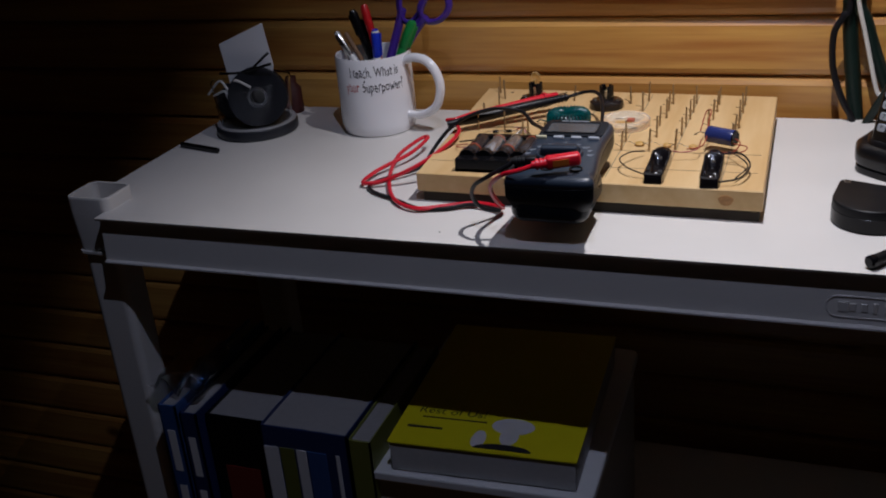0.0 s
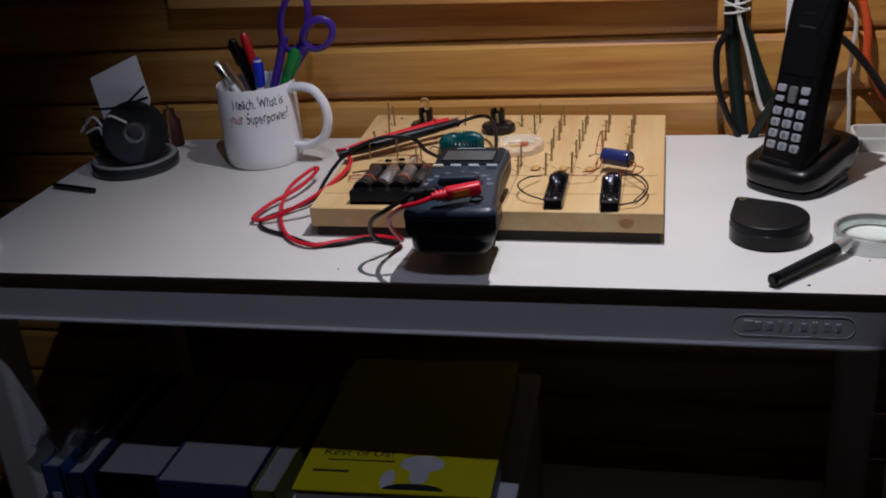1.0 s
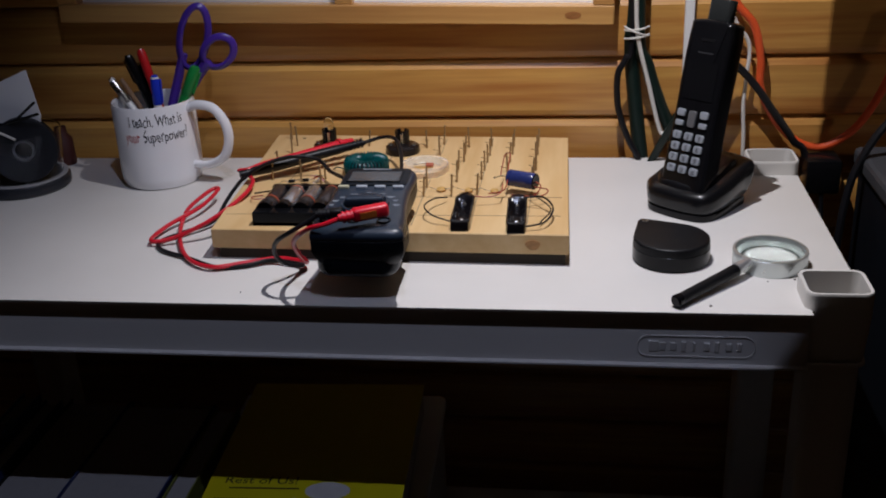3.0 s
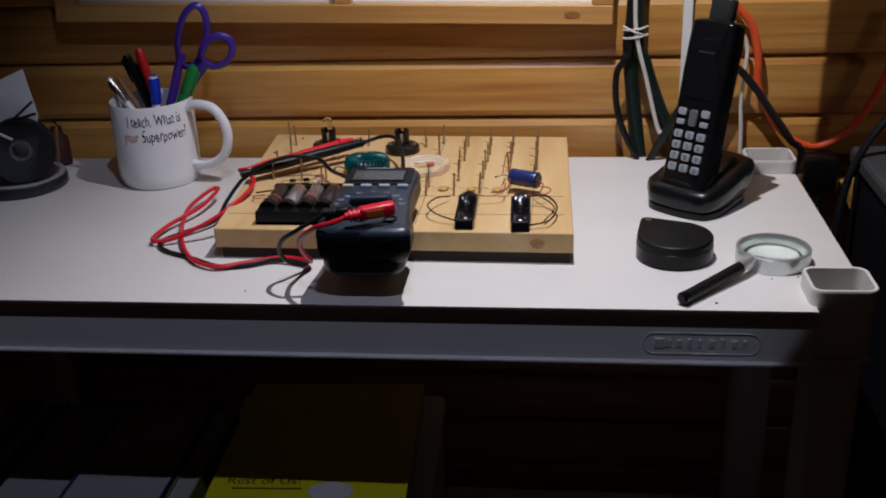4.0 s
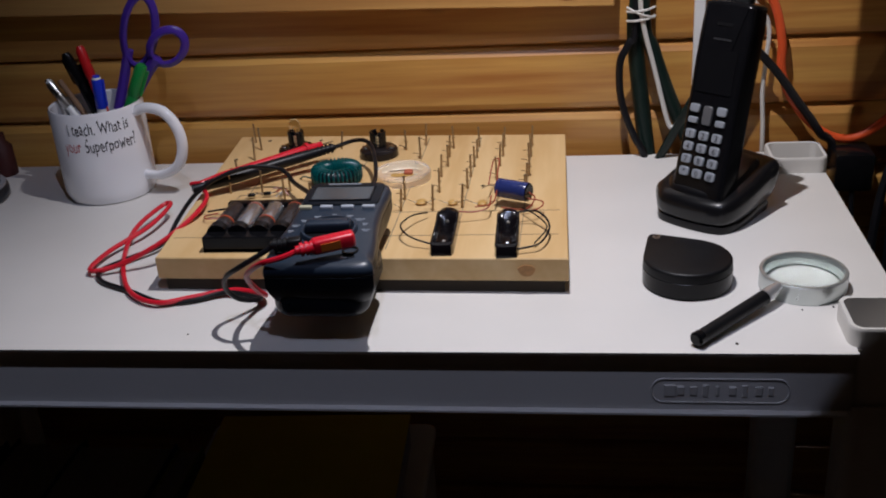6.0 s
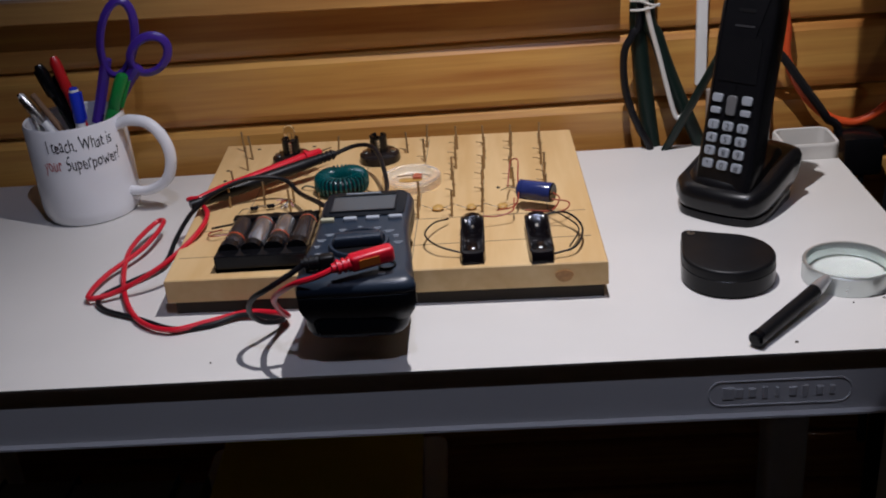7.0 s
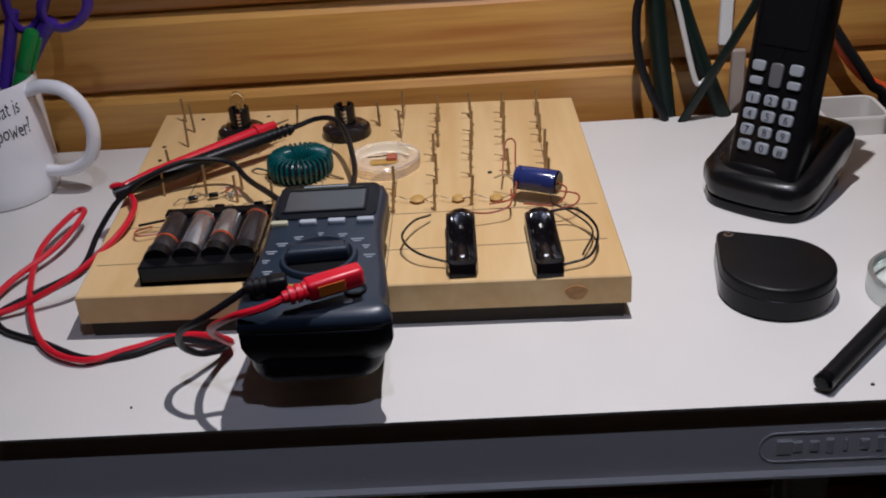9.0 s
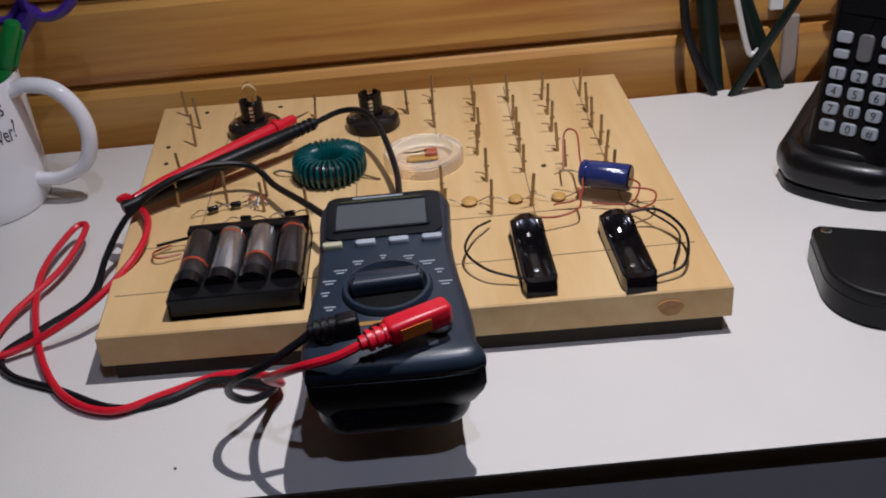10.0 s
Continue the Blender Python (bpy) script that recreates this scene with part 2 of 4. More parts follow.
# ---- room ----
structure(part("floor", box(-2.2, 3.0, -3.0, WALLY + 0.1, -0.05, 0.0), FLOORM), "brown wooden floor in the dark", "floor")
structure(part("ceiling", box(-2.2, 3.0, -3.0, WALLY + 0.1, 2.40, 2.45), CEILM), "dark wooden ceiling of the room", "ceiling")
structure(part("wall_south", box(-2.2, 3.0, -3.05, -3.0, 0, 2.4), CEILM), "dark wooden wall of the room", "wall")
structure(part("wall_west", box(-2.25, -2.2, -3.0, WALLY + 0.1, 0, 2.4), CEILM), "dark wooden wall of the room", "wall")
structure(part("wall_east", box(3.0, 3.05, -3.0, WALLY + 0.1, 0, 2.4), CEILM), "dark wooden wall of the room", "wall")
# added board out of view, keeps the desk lamp off the right wall
structure(part("soffit", box(0.771, 1.5, 0.272, 0.278, 1.14, 2.4), CEILM), "unseen board added to shade the right end of the wall", "soffit")
# added slanted blocker, cuts the room lamp from right lip, sleeve and post
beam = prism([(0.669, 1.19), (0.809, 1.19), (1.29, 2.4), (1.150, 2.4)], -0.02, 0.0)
structure(part("sloping_blocker", beam, CEILM, m=pose(0, -0.16, 0, 90)), "unseen sloping blocker added to shade the right front corner", "beam")
wall = structure(part("wall_north", box(-2.2, 3.0, WALLY + 0.012, WALLY + 0.1, 0, 2.4), CEILM), "varnished pine plank wall with rounded joints", "wall")
PITCH, SEAM = 0.0650, 1.004


def plank_mesh():
    h = PITCH
    prof = [(0.012, 0.0005), (0.004, 0.0005), (0.001, 0.003), (0.0, 0.008), (0.0, h - 0.010), (0.0025, h - 0.005), (0.0075, h - 0.0012), (0.012, h - 0.0008)]
    b = bmesh.new()
    ends = [[b.verts.new((x, y, z)) for y, z in prof] for x in (-2.2, 3.0)]
    n = len(prof)
    for k in range(n):
        b.faces.new((ends[0][k], ends[0][(k + 1) % n], ends[1][(k + 1) % n], ends[1][k]))
    b.faces.new(ends[0][::-1])
    b.faces.new(ends[1])
    return b


first = part("plank", plank_mesh(), WALL, wall, m=pose(0, WALLY, SEAM))
for k in range(-14, 21):
    if k:
        o = first.copy()
        scene.collection.objects.link(o)
        o.matrix_basis = pose(0, WALLY, SEAM + k * PITCH)

# ---- resin shelf unit ----
X0, X1, Y0, Y1 = -0.004, 0.785, 0.0, 0.372
unit = thing("shelf_unit", "grey resin shelving unit with square corner sleeves", "shelf unit")


def shelf(name, z):
    """A shelf plate notched for the corner sleeves, a stepped lip on its front and plain lips behind and at the ends."""
    a0, a1, e0, e1, n0, n1 = X0 - 0.046, X1 + 0.048, X0 - 0.003, X1 + 0.004, 0.0625, 0.3145
    plate = part(name, prism([(e0, 0.03), (e1, 0.03), (e1, n0), (a1, n0), (a1, n1), (e1, n1), (e1, Y1), (e0, Y1), (e0, n1), (a0, n1), (a0, n0), (e0, n0)], z - 0.006, z), RESIN, unit)
    b = bmesh.new()
    prof = [(0.0, 0.0), (0.0003, -0.0012), (0.0012, -0.0028), (0.0066, -0.0040), (0.0070, -0.014), (0.0045, -0.0455), (0.0008, -0.0465), (0.0008, -0.0480),
            (0.011, -0.0480), (0.011, -0.006), (0.03, -0.006), (0.03, 0.0)]
    ends = [[b.verts.new((x, Y0 + y, z + h)) for y, h in prof] for x in (e0, e1)]
    n = len(prof)
    for k in range(n):
        b.faces.new((ends[0][k], ends[0][(k + 1) % n], ends[1][(k + 1) % n], ends[1][k]))
    b.faces.new(ends[0][::-1])
    b.faces.new(ends[1])
    part("front_lip", b, RESIN, plate)
    part("side_lip", box(a0, a0 + 0.004, n0, n1, z - 0.043, z - 0.006), RESIN, plate)
    part("side_lip", box(a1 - 0.004, a1, n0, n1, z - 0.043, z - 0.006), RESIN, plate)
    part("back_lip", box(e0, e1, Y1 - 0.004, Y1, z - 0.043, z - 0.006), RESIN, plate)


shelf("top_shelf", T)
LOW = 0.46
shelf("lower_shelf", LOW)
shelf("bottom_shelf", 0.10)


def sleeve_bm(w, d):
    b = bmesh.new()
    outer, inner = rounded(-w / 2, w / 2, -d / 2, d / 2, 0.009), rounded(-w / 2 + 0.003, w / 2 - 0.003, -d / 2 + 0.003, d / 2 - 0.003, 0.0065)
    lv = []
    for pts, z in (([(x * 0.90, y * 0.92) for x, y in outer], -0.0445), (outer, -0.006), (outer, -0.004), (outer, 0.0112), (outer, 0.0125), ([(x * 0.975, y * 0.975) for x, y in outer], 0.0138), (inner, 0.0135), ([(x * 0.90, y * 0.92) for x, y in inner], -0.0445)):
        lv.append([b.verts.new((x, y, z)) for x, y in pts])
    n = len(outer)
    for a, c in zip(lv, lv[1:]):
        for k in range(n):
            b.faces.new((a[k], a[(k + 1) % n], c[(k + 1) % n], c[k]))
    for k in range(n):
        b.faces.new((lv[-1][k], lv[-1][(k + 1) % n], lv[0][(k + 1) % n], lv[0][k]))
    return b


def hollow(outer, inner, z0, z1):
    """A tube of any outline."""
    b = bmesh.new()
    lv = [[b.verts.new((x, y, z)) for x, y in pts] for pts, z in ((outer, z0), (outer, z1), (inner, z1), (inner, z0))]
    n = len(outer)
    for a, c in zip(lv, lv[1:] + lv[:1]):
        for k in range(n):
            b.faces.new((a[k], a[(k + 1) % n], c[(k + 1) % n], c[k]))
    return b


posts = [(X0 - 0.023, 0.0385), (X1 + 0.0245, 0.0300), (X0 - 0.024, 0.338), (X1 + 0.025, 0.338)]
for px, py in posts:
    sl = part("sleeve", sleeve_bm(0.050, 0.046), RESIN, unit, "hollow square corner sleeve with a thin rim", True, pose(px, py, T))
    part("collar_lip", hollow(rounded(-0.0240, 0.0240, -0.0235, 0.0235, 0.009), rounded(-0.0185, 0.0185, -0.0165, 0.0165, 0.006), -0.047, -0.0445), RESIN, sl)
    part("post", hollow(rounded(px - 0.021, px + 0.021, py - 0.019, py + 0.019, 0.008), rounded(px - 0.0185, px + 0.0185, py - 0.0165, py + 0.0165, 0.006), 0.0, T - 0.047), RESIN, unit)

# raised maker's mark on the front lip, as plain bars in an oval outline
mark = new("raised_mark")
mark["label"] = "raised oval mark moulded in the lip"
mark.parent = unit
mark_x = (0.662, 0.750)
b = bmesh.new()
ring = [(x, z) for x, z in rounded(mark_x[0], mark_x[1], T - 0.0400, T - 0.0230, 0.008)]
line = [(x, 0.0068 - 0.078 * (T - 0.014 - z), z) for x, z in ring]
tube(line + line[:2], 0.0006, 6, smooth=False, bm=b)
part("oval_rim", b, RESIN, mark)
for k, (w, h) in enumerate([(0.013, 0.012), (0.008, 0.009), (0.008, 0.009), (0.006, 0.012), (0.004, 0.010), (0.008, 0.009), (0.006, 0.012), (0.008, 0.009), (0.006, 0.009)]):
    w, h = w * 0.62, h * 0.75
    x = mark_x[0] + 0.008 + k * 0.0083
    yy = 0.0068 - 0.078 * 0.0175
    part("bar", box(x, x + w, yy - 0.0008, yy + 0.003, T - 0.0315 - h / 2, T - 0.0315 + h / 2, 0.0006, 1), RESIN, mark)

# ---- framed board with papers on the wall ----
fr = thing("framed_board", "pine framed notice board with white papers", "notice board")
fr.matrix_world = pose(0.648, 0, 1.043) @ pose(0, 0, 0, 0, 1.25, 0) @ pose(-0.648, 0, -1.043)
FY = WALLY - 0.0270
FZ = 1.0440
FX0, FX1 = 0.046, 0.648
part("bottom_rail", box(FX0, FX1, FY, WALLY, FZ, FZ + 0.020, 0.0012, 1), FRAME, fr)
part("side_rail", box(FX0, FX0 + 0.022, FY, WALLY, FZ + 0.020, 1.42, 0.0012, 1), FRAME, fr)
part("side_rail", box(FX1 - 0.022, FX1, FY, WALLY, FZ + 0.020, 1.42, 0.0012, 1), FRAME, fr)
part("top_rail", box(FX0, FX1, FY, WALLY, 1.42, 1.442, 0.0012, 1), FRAME, fr)
part("mullion", box(0.355, 0.374, FY + 0.004, WALLY, FZ + 0.020, 1.42, 0.001, 1), FRAME, fr)
part("backing", box(FX0 + 0.022, FX1 - 0.022, WALLY - 0.011, WALLY - 0.002, FZ + 0.020, 1.42), PAPER, fr, "white papers behind the frame")

part("knot", prism([(0.0085 * math.cos(a), 0.0038 * math.sin(a)) for a in [k * math.pi / 8 for k in range(16)]], -0.0004, 0.0005), plain("frame_knot", (0.28, 0.11, 0.03), 0.5, vary=0.5, scale=260), fr, "brown oval knot", m=pose(0.606, FY, FZ + 0.010, 90))

# ---- pine board with components ----
BT = 0.9285
bd = thing("component_board", "raw pine board with rows of nails and parts", "board")
quad = [(0.298, 0.0885), (0.608, 0.0815), (0.602, 0.354), (0.2805, 0.3685)]
part("plank", prism(quad, 0.9105, BT, 0.0008, 1), BOARD, bd)
# dark block in place of the shaded gap below the raised board
part("gap_block", prism([(0.302, 0.0925), (0.605, 0.0855), (0.600, 0.353), (0.289, 0.362)], T, 0.9105), DARKBROWN, bd, "dark block standing in for the shaded gap under the board")
# end-grain knot on the front edge
part("knot", prism([(0.0062 * math.cos(a) * (1 + 0.12 * math.sin(3 * a)), 0.0045 * math.sin(a)) for a in [k * math.pi / 8 for k in range(16)]], -0.0004, 0.0006), plain("pine_knot", (0.40, 0.20, 0.07), 0.6, vary=0.5, scale=260), bd,
     "brown oval knot", m=pose(0.578, 0.0821, 0.919, 90, 0, -1.3))


def nail_mesh(wire=False):
    b = bmesh.new()
    if wire:
        tube([(0.001, 0, 0.003), (-0.003, -0.001, 0.0055), (-0.0068, -0.0005, 0.0060)], 0.00045, 5, bm=b)
        tube([(-0.0012, 0.0004, 0.0085), (0.0014, 0.0006, 0.0090), (0.0010, -0.0012, 0.0096), (-0.0012, -0.0006, 0.0102)], 0.0005, 5, bm=b)
    tube([(0, 0, -0.002), (0, 0, 0.0195)], 0.00095, 6, smooth=False, bm=b)
    lathe([(0, 0.0205), (0.0009, 0.0203), (0.0010, 0.0195), (0.0006, 0.0190)], 8, bm=b)
    return b


nail = part("nail", nail_mesh(), BRASS, bd, m=pose(0.572, 0.321, BT, 2, 3))
wired = part("nail", nail_mesh(True), BRASS, bd, "brass nail with a twist of bare wire", m=pose(0.497, 0.247, BT, -2, 3))
spots = []
for cx, rows in ((0.572, (0.294, 0.270, 0.245, 0.221, 0.197)), (0.547, (0.321, 0.296, 0.270, 0.242, 0.221)), (0.523, (0.322, 0.293, 0.270, 0.245, 0.219, 0.177)),
                 (0.499, (0.320, 0.296, 0.272, 0.211, 0.172)), (0.473, (0.330, 0.293, 0.195, 0.172)), (0.314, (0.327, 0.299, 0.252)), (0.392, (0.325,)),
                 (0.318, (0.216,)), (0.347, (0.211,)), (0.370, (0.219, 0.200)), (0.397, (0.183,)), (0.455, (0.318,)), (0.300, (0.350,))):
    spots += [(cx, y) for y in rows]
for x, y in spots:
    o = (wired if x > 0.45 else nail).copy()
    scene.collection.objects.link(o)
    o.matrix_basis = pose(x + random.uniform(-0.001, 0.001), y, BT + random.uniform(-0.003, 0.002), random.uniform(-5, 5), random.uniform(-5, 5), random.uniform(-20, 20))
for x, y in ((0.296, 0.301), (0.299, 0.276), (0.314, 0.353), (0.366, 0.351), (0.535, 0.224)):
    part("drill_hole", lathe([(0, 0.0006), (0.0016, 0.0005), (0.0016, 0)], 10), DARKBROWN, bd, m=pose(x, y, BT))
# pencil lines across the board
for x in (0.335, 0.423, 0.473, 0.523, 0.572):
    part("pencil_line", box(x - 0.0003, x + 0.0003, 0.10, 0.35, BT, BT + 0.0003), plain("pencil", (0.22, 0.17, 0.11), 0.7), bd)
for y in (0.170, 0.124):
    part("pencil_line", box(0.30, 0.60, y - 0.0003, y + 0.0003, BT, BT + 0.0003), plain("pencil_grey", (0.30, 0.22, 0.13), 0.7), bd)


def cell_bm(r, length):
    return lathe([(0, 0), (r * 0.7, 0), (r * 0.95, 0.0006), (r, 0.002), (r, length - 0.002), (r * 0.93, length - 0.0004), (r * 0.4, length), (r * 0.38, length + 0.0013), (0, length + 0.0015)], 24)


# four-cell holder
pk = thing("battery_holder", "black four-cell holder with silver and dark cells", "battery holder", (0.334, 0.096, BT))
b = box(0, 0.066, 0, 0.072, 0, 0.003)
for x0, x1, y0, y1, h in ((0, 0.066, 0, 0.0155, 0.0125), (0, 0.066, 0.064, 0.072, 0.0135), (0, 0.002, 0, 0.072, 0.010), (0.064, 0.066, 0, 0.072, 0.010)):
    box(x0, x1, y0, y1, 0, h, 0.0007, 1, bm=b)
for k in range(1, 4):
    part("divider", box(k * 0.0165 - 0.0006, k * 0.0165 + 0.0006, 0.010, 0.064, 0.003, 0.0115), BLACK, pk)
for k in range(4):
    part("end_cup", prism([(k * 0.0165 + 0.0083 + 0.0078 * math.cos(a), 0.0075 * math.sin(a)) for a in [j * math.pi / 8 for j in range(9)]], 0, 0.008), BLACK, pk, "", True, pose(0, 0.0185, 0.0108, 90))
part("tray", b, BLACK, pk)
for k, (flip, body, band) in enumerate(((0, CELLDARK, CELLDARK), (1, CELL, CELLRED), (0, CELL, CELLRED), (1, CELLDARK, CELLRED))):
    x = 0.0083 + k * 0.0165
    m = pose(x, 0.0625, 0.0098, 90, 0, 0) if flip else pose(x, 0.0180, 0.0098, -90, 0, 0)
    c = part("cell", cell_bm(0.0071, 0.0442), body, pk, "dry cell with a printed metal sleeve", True, m)
    lo, hi = (0.003, 0.0055) if flip else (0.0, 0.013)
    part("band", lathe([(0.00716, lo + 0.001), (0.00722, lo + 0.0012), (0.00722, hi), (0.00716, hi + 0.0002)], 24), CELLDARK if not flip else band, c, smooth=True)
    if not flip:
        part("stripe", lathe([(0.00716, hi), (0.00724, hi + 0.0002), (0.00724, hi + 0.0022), (0.00716, hi + 0.0024)], 24), CELLRED, c, smooth=True)
part("lead", tube([(0.062, 0.067, 0.008), (0.045, 0.069, 0.012), (0.020, 0.070, 0.010), (0.000, 0.068, 0.008), (-0.018, 0.066, 0.006)], 0.0009, 6), WIREBLK, pk)
part("lead", tube([(-0.004, 0.060, 0.003), (-0.016, 0.056, 0.004), (-0.020, 0.064, 0.003), (-0.012, 0.072, 0.002)], 0.0006, 6), COPPERWIRE, pk)


TRAYBLACK = plain("glossy_black_tray", (0.005, 0.004, 0.005), 0.16, vary=0.2, bump=0.02, coat=0.08)


def single_holder(x, y, rz):
    e = thing("cell_holder", "empty black single-cell holder with wire leads", "battery holder", (x, y, BT), rz, "single cell holders")
    # stations along the tray: place, rim height, height of the trough's middle
    stations = ((0.0, 0.0055, 0.0050), (0.0015, 0.0085, 0.0080), (0.0050, 0.0092, 0.0085), (0.0080, 0.0090, 0.0035), (0.0440, 0.0090, 0.0030),
                (0.0480, 0.0105, 0.0085), (0.0530, 0.0115, 0.0140), (0.0590, 0.0110, 0.0138), (0.0625, 0.0085, 0.0105), (0.0640, 0.0050, 0.0060))
    b = bmesh.new()
    lv = []
    for yy, rim, mid in stations:
        w = 0.0085 if 0.002 < yy < 0.060 else 0.0074
        row = [(-w, 0.0), (-w, rim * 0.93), (-w + 0.0008, rim)]
        row += [(u * (w - 0.0014), mid + (rim - mid) * abs(u) ** 2.4) for u in (-1.0, -0.75, -0.5, -0.25, 0.0, 0.25, 0.5, 0.75, 1.0)]
        row += [(w - 0.0008, rim), (w, rim * 0.93), (w, 0.0)]
        lv.append([b.verts.new((px, yy, pz)) for px, pz in row])
    for a, c in zip(lv, lv[1:]):
        n = len(a)
        for k in range(n):
            b.faces.new((a[(k + 1) % n], a[k], c[k], c[(k + 1) % n]))
    b.faces.new(lv[0])
    b.faces.new(lv[-1][::-1])
    bmesh.ops.recalc_face_normals(b, faces=b.faces[:])
    part("tray", b, TRAYBLACK, e, "", True)
    part("contact", tube([(0, 0.0490, 0.0062), (0, 0.0460, 0.0058)], (0.0028, 0.0016), 10, smooth=False), STEEL, e)
    part("floor_clip", box(-0.0014, 0.0014, 0.018, 0.0205, 0.0028, 0.0040, 0.0005, 1), STEEL, e)
    return e


h1 = single_holder(0.5165, 0.087, 1.0)
part("lead", tube([(-0.008, 0.012, 0.004), (-0.025, 0.018, 0.008), (-0.034, 0.034, 0.010), (-0.028, 0.055, 0.009), (-0.018, 0.070, 0.005)], 0.0007, 6), WIREBLK, h1)
part("lead", tube([(0.006, 0.060, 0.010), (0.018, 0.062, 0.008), (0.030, 0.066, 0.010), (0.032, 0.080, 0.014)], 0.0006, 6), COPPERWIRE, h1)
h2 = single_holder(0.564, 0.083, 2.0)
part("lead", tube([(0.006, 0.060, 0.010), (0.022, 0.056, 0.012), (0.031, 0.036, 0.009), (0.024, 0.012, 0.006), (0.008, 0.006, 0.004)], 0.0008, 6), WIREBLK, h2)
part("lead", tube([(0.010, 0.078, 0.006), (0.020, 0.060, 0.008), (0.029, 0.040, 0.006), (0.020, 0.016, 0.004)], 0.0006, 6), WIREBLK, h2)
part("lead", tube([(0.012, 0.088, 0.010), (0.026, 0.080, 0.010), (0.022, 0.068, 0.009), (0.006, 0.062, 0.009)], 0.0006, 6), COPPERWIRE, h2)

# electrolytic capacitor
cp = thing("capacitor", "blue sleeved capacitor lying between nails", "capacitor", (0.551, 0.184, BT + 0.0145), -25)
b = bmesh.new()
lathe([(0, 0), (0.0062, 0), (0.0076, 0.0012), (0.0076, 0.003), (0.0068, 0.0038), (0.0076, 0.0046), (0.0076, 0.0265), (0.0068, 0.0278), (0, 0.0278)], 24, bm=b)
part("can", b, CAPBLUE, cp, smooth=True, m=pose(0, 0, 0, 0, 90, 0))
part("stripe", prism([(0.0079 * math.cos(a), 0.0079 * math.sin(a)) for a in [radians(60 + 8 * j) for j in range(6)]] + [(0.0074 * math.cos(a), 0.0074 * math.sin(a)) for a in [radians(100 - 8 * j) for j in range(6)]], 0.005, 0.0260), plain("pale_stripe", (0.16, 0.18, 0.30), 0.4), cp, m=pose(0, 0, 0, 0, 90, 0))
part("seal", lathe([(0.0069, 0.0272), (0.0074, 0.0276), (0.0066, 0.0284), (0, 0.0282)], 20), BLACK, cp, "dark end seal", True, pose(0, 0, 0, 0, 90, 0))
part("lead", tube([(0, 0, 0), (-0.008, 0.001, 0), (-0.016, 0.002, -0.004)], 0.0005, 5), STEEL, cp)
part("lead", tube([(0.0280, 0, 0), (0.033, 0, -0.004), (0.030, -0.010, -0.010), (0.010, -0.013, -0.011)], 0.0006, 5), COPPERWIRE, cp)
part("loop", tube([(-0.012, 0.006, -0.002), (-0.016, 0.022, 0.012), (-0.008, 0.018, 0.016), (-0.002, 0.004, 0.010), (0.004, -0.014, -0.006), (-0.010, -0.020, -0.011)], 0.0006, 5), COPPERWIRE, cp)

# wound toroid
to = thing("toroid_coil", "toroid coil wound with teal enamelled wire", "coil", (0.407, 0.238, BT + 0.0085))
b = bmesh.new()
R, rr, hh = 0.0152, 0.0058, 0.0066
ringp = [(R + rr * math.cos(a) , hh * math.sin(a)) for a in [2 * math.pi * k / 16 for k in range(17)]]
part("core", lathe(ringp, 48), METERDARK, to, smooth=True)
b = bmesh.new()
for k in range(34):
    a = 2 * math.pi * k / 34
    loop = [Vector(((R + (rr + 0.0007) * math.copysign(abs(math.cos(q)) ** 0.6, math.cos(q))), 0, (hh + 0.0007) * math.copysign(abs(math.sin(q)) ** 0.6, math.sin(q)))) for q in [2 * math.pi * j / 14 for j in range(15)]]
    merge(b, tube(loop, 0.00095, 5, smooth=False), Matrix.Rotation(a + random.uniform(-0.02, 0.02), 4, "Z"))
tagged(part("winding", b, TEAL, to, smooth=True), kind="stuff")
part("tail", tube([(-0.021, 0.002, -0.006), (-0.03, 0.004, -0.004), (-0.036, 0.010, -0.008)], 0.0007, 5), TEAL, to)
part("tail", tube([(0.020, -0.008, -0.006), (0.030, -0.012, -0.008)], 0.0007, 5), BRASS, to)

# round clear case with a component inside
dc = thing("clear_disc_case", "round clear plastic case with a red chip inside", "component case", (0.464, 0.243, BT))
part("shell", lathe([(0, 0.0), (0.0235, 0.0), (0.0245, 0.001), (0.0245, 0.0075), (0.0232, 0.009), (0.0185, 0.009), (0.0178, 0.0065), (0.0150, 0.003), (0, 0.003)], 40), CLEAR, dc, smooth=True).visible_shadow = False
part("chip", prism(rounded(0.001, 0.0085, -0.001, 0.006, 0.001), 0.0045, 0.0072, 0.0004, 1), plain("red_chip", (0.42, 0.10, 0.05), 0.5), dc)
part("plate", prism(rounded(-0.010, 0.009, -0.004, 0.003, 0.001), 0.0034, 0.0044), CERDISC, dc)
part("wire", tube([(-0.012, 0.004, 0.006), (-0.003, 0.001, 0.0075), (0.002, 0.003, 0.0075)], 0.0005, 5), CHROME, dc)


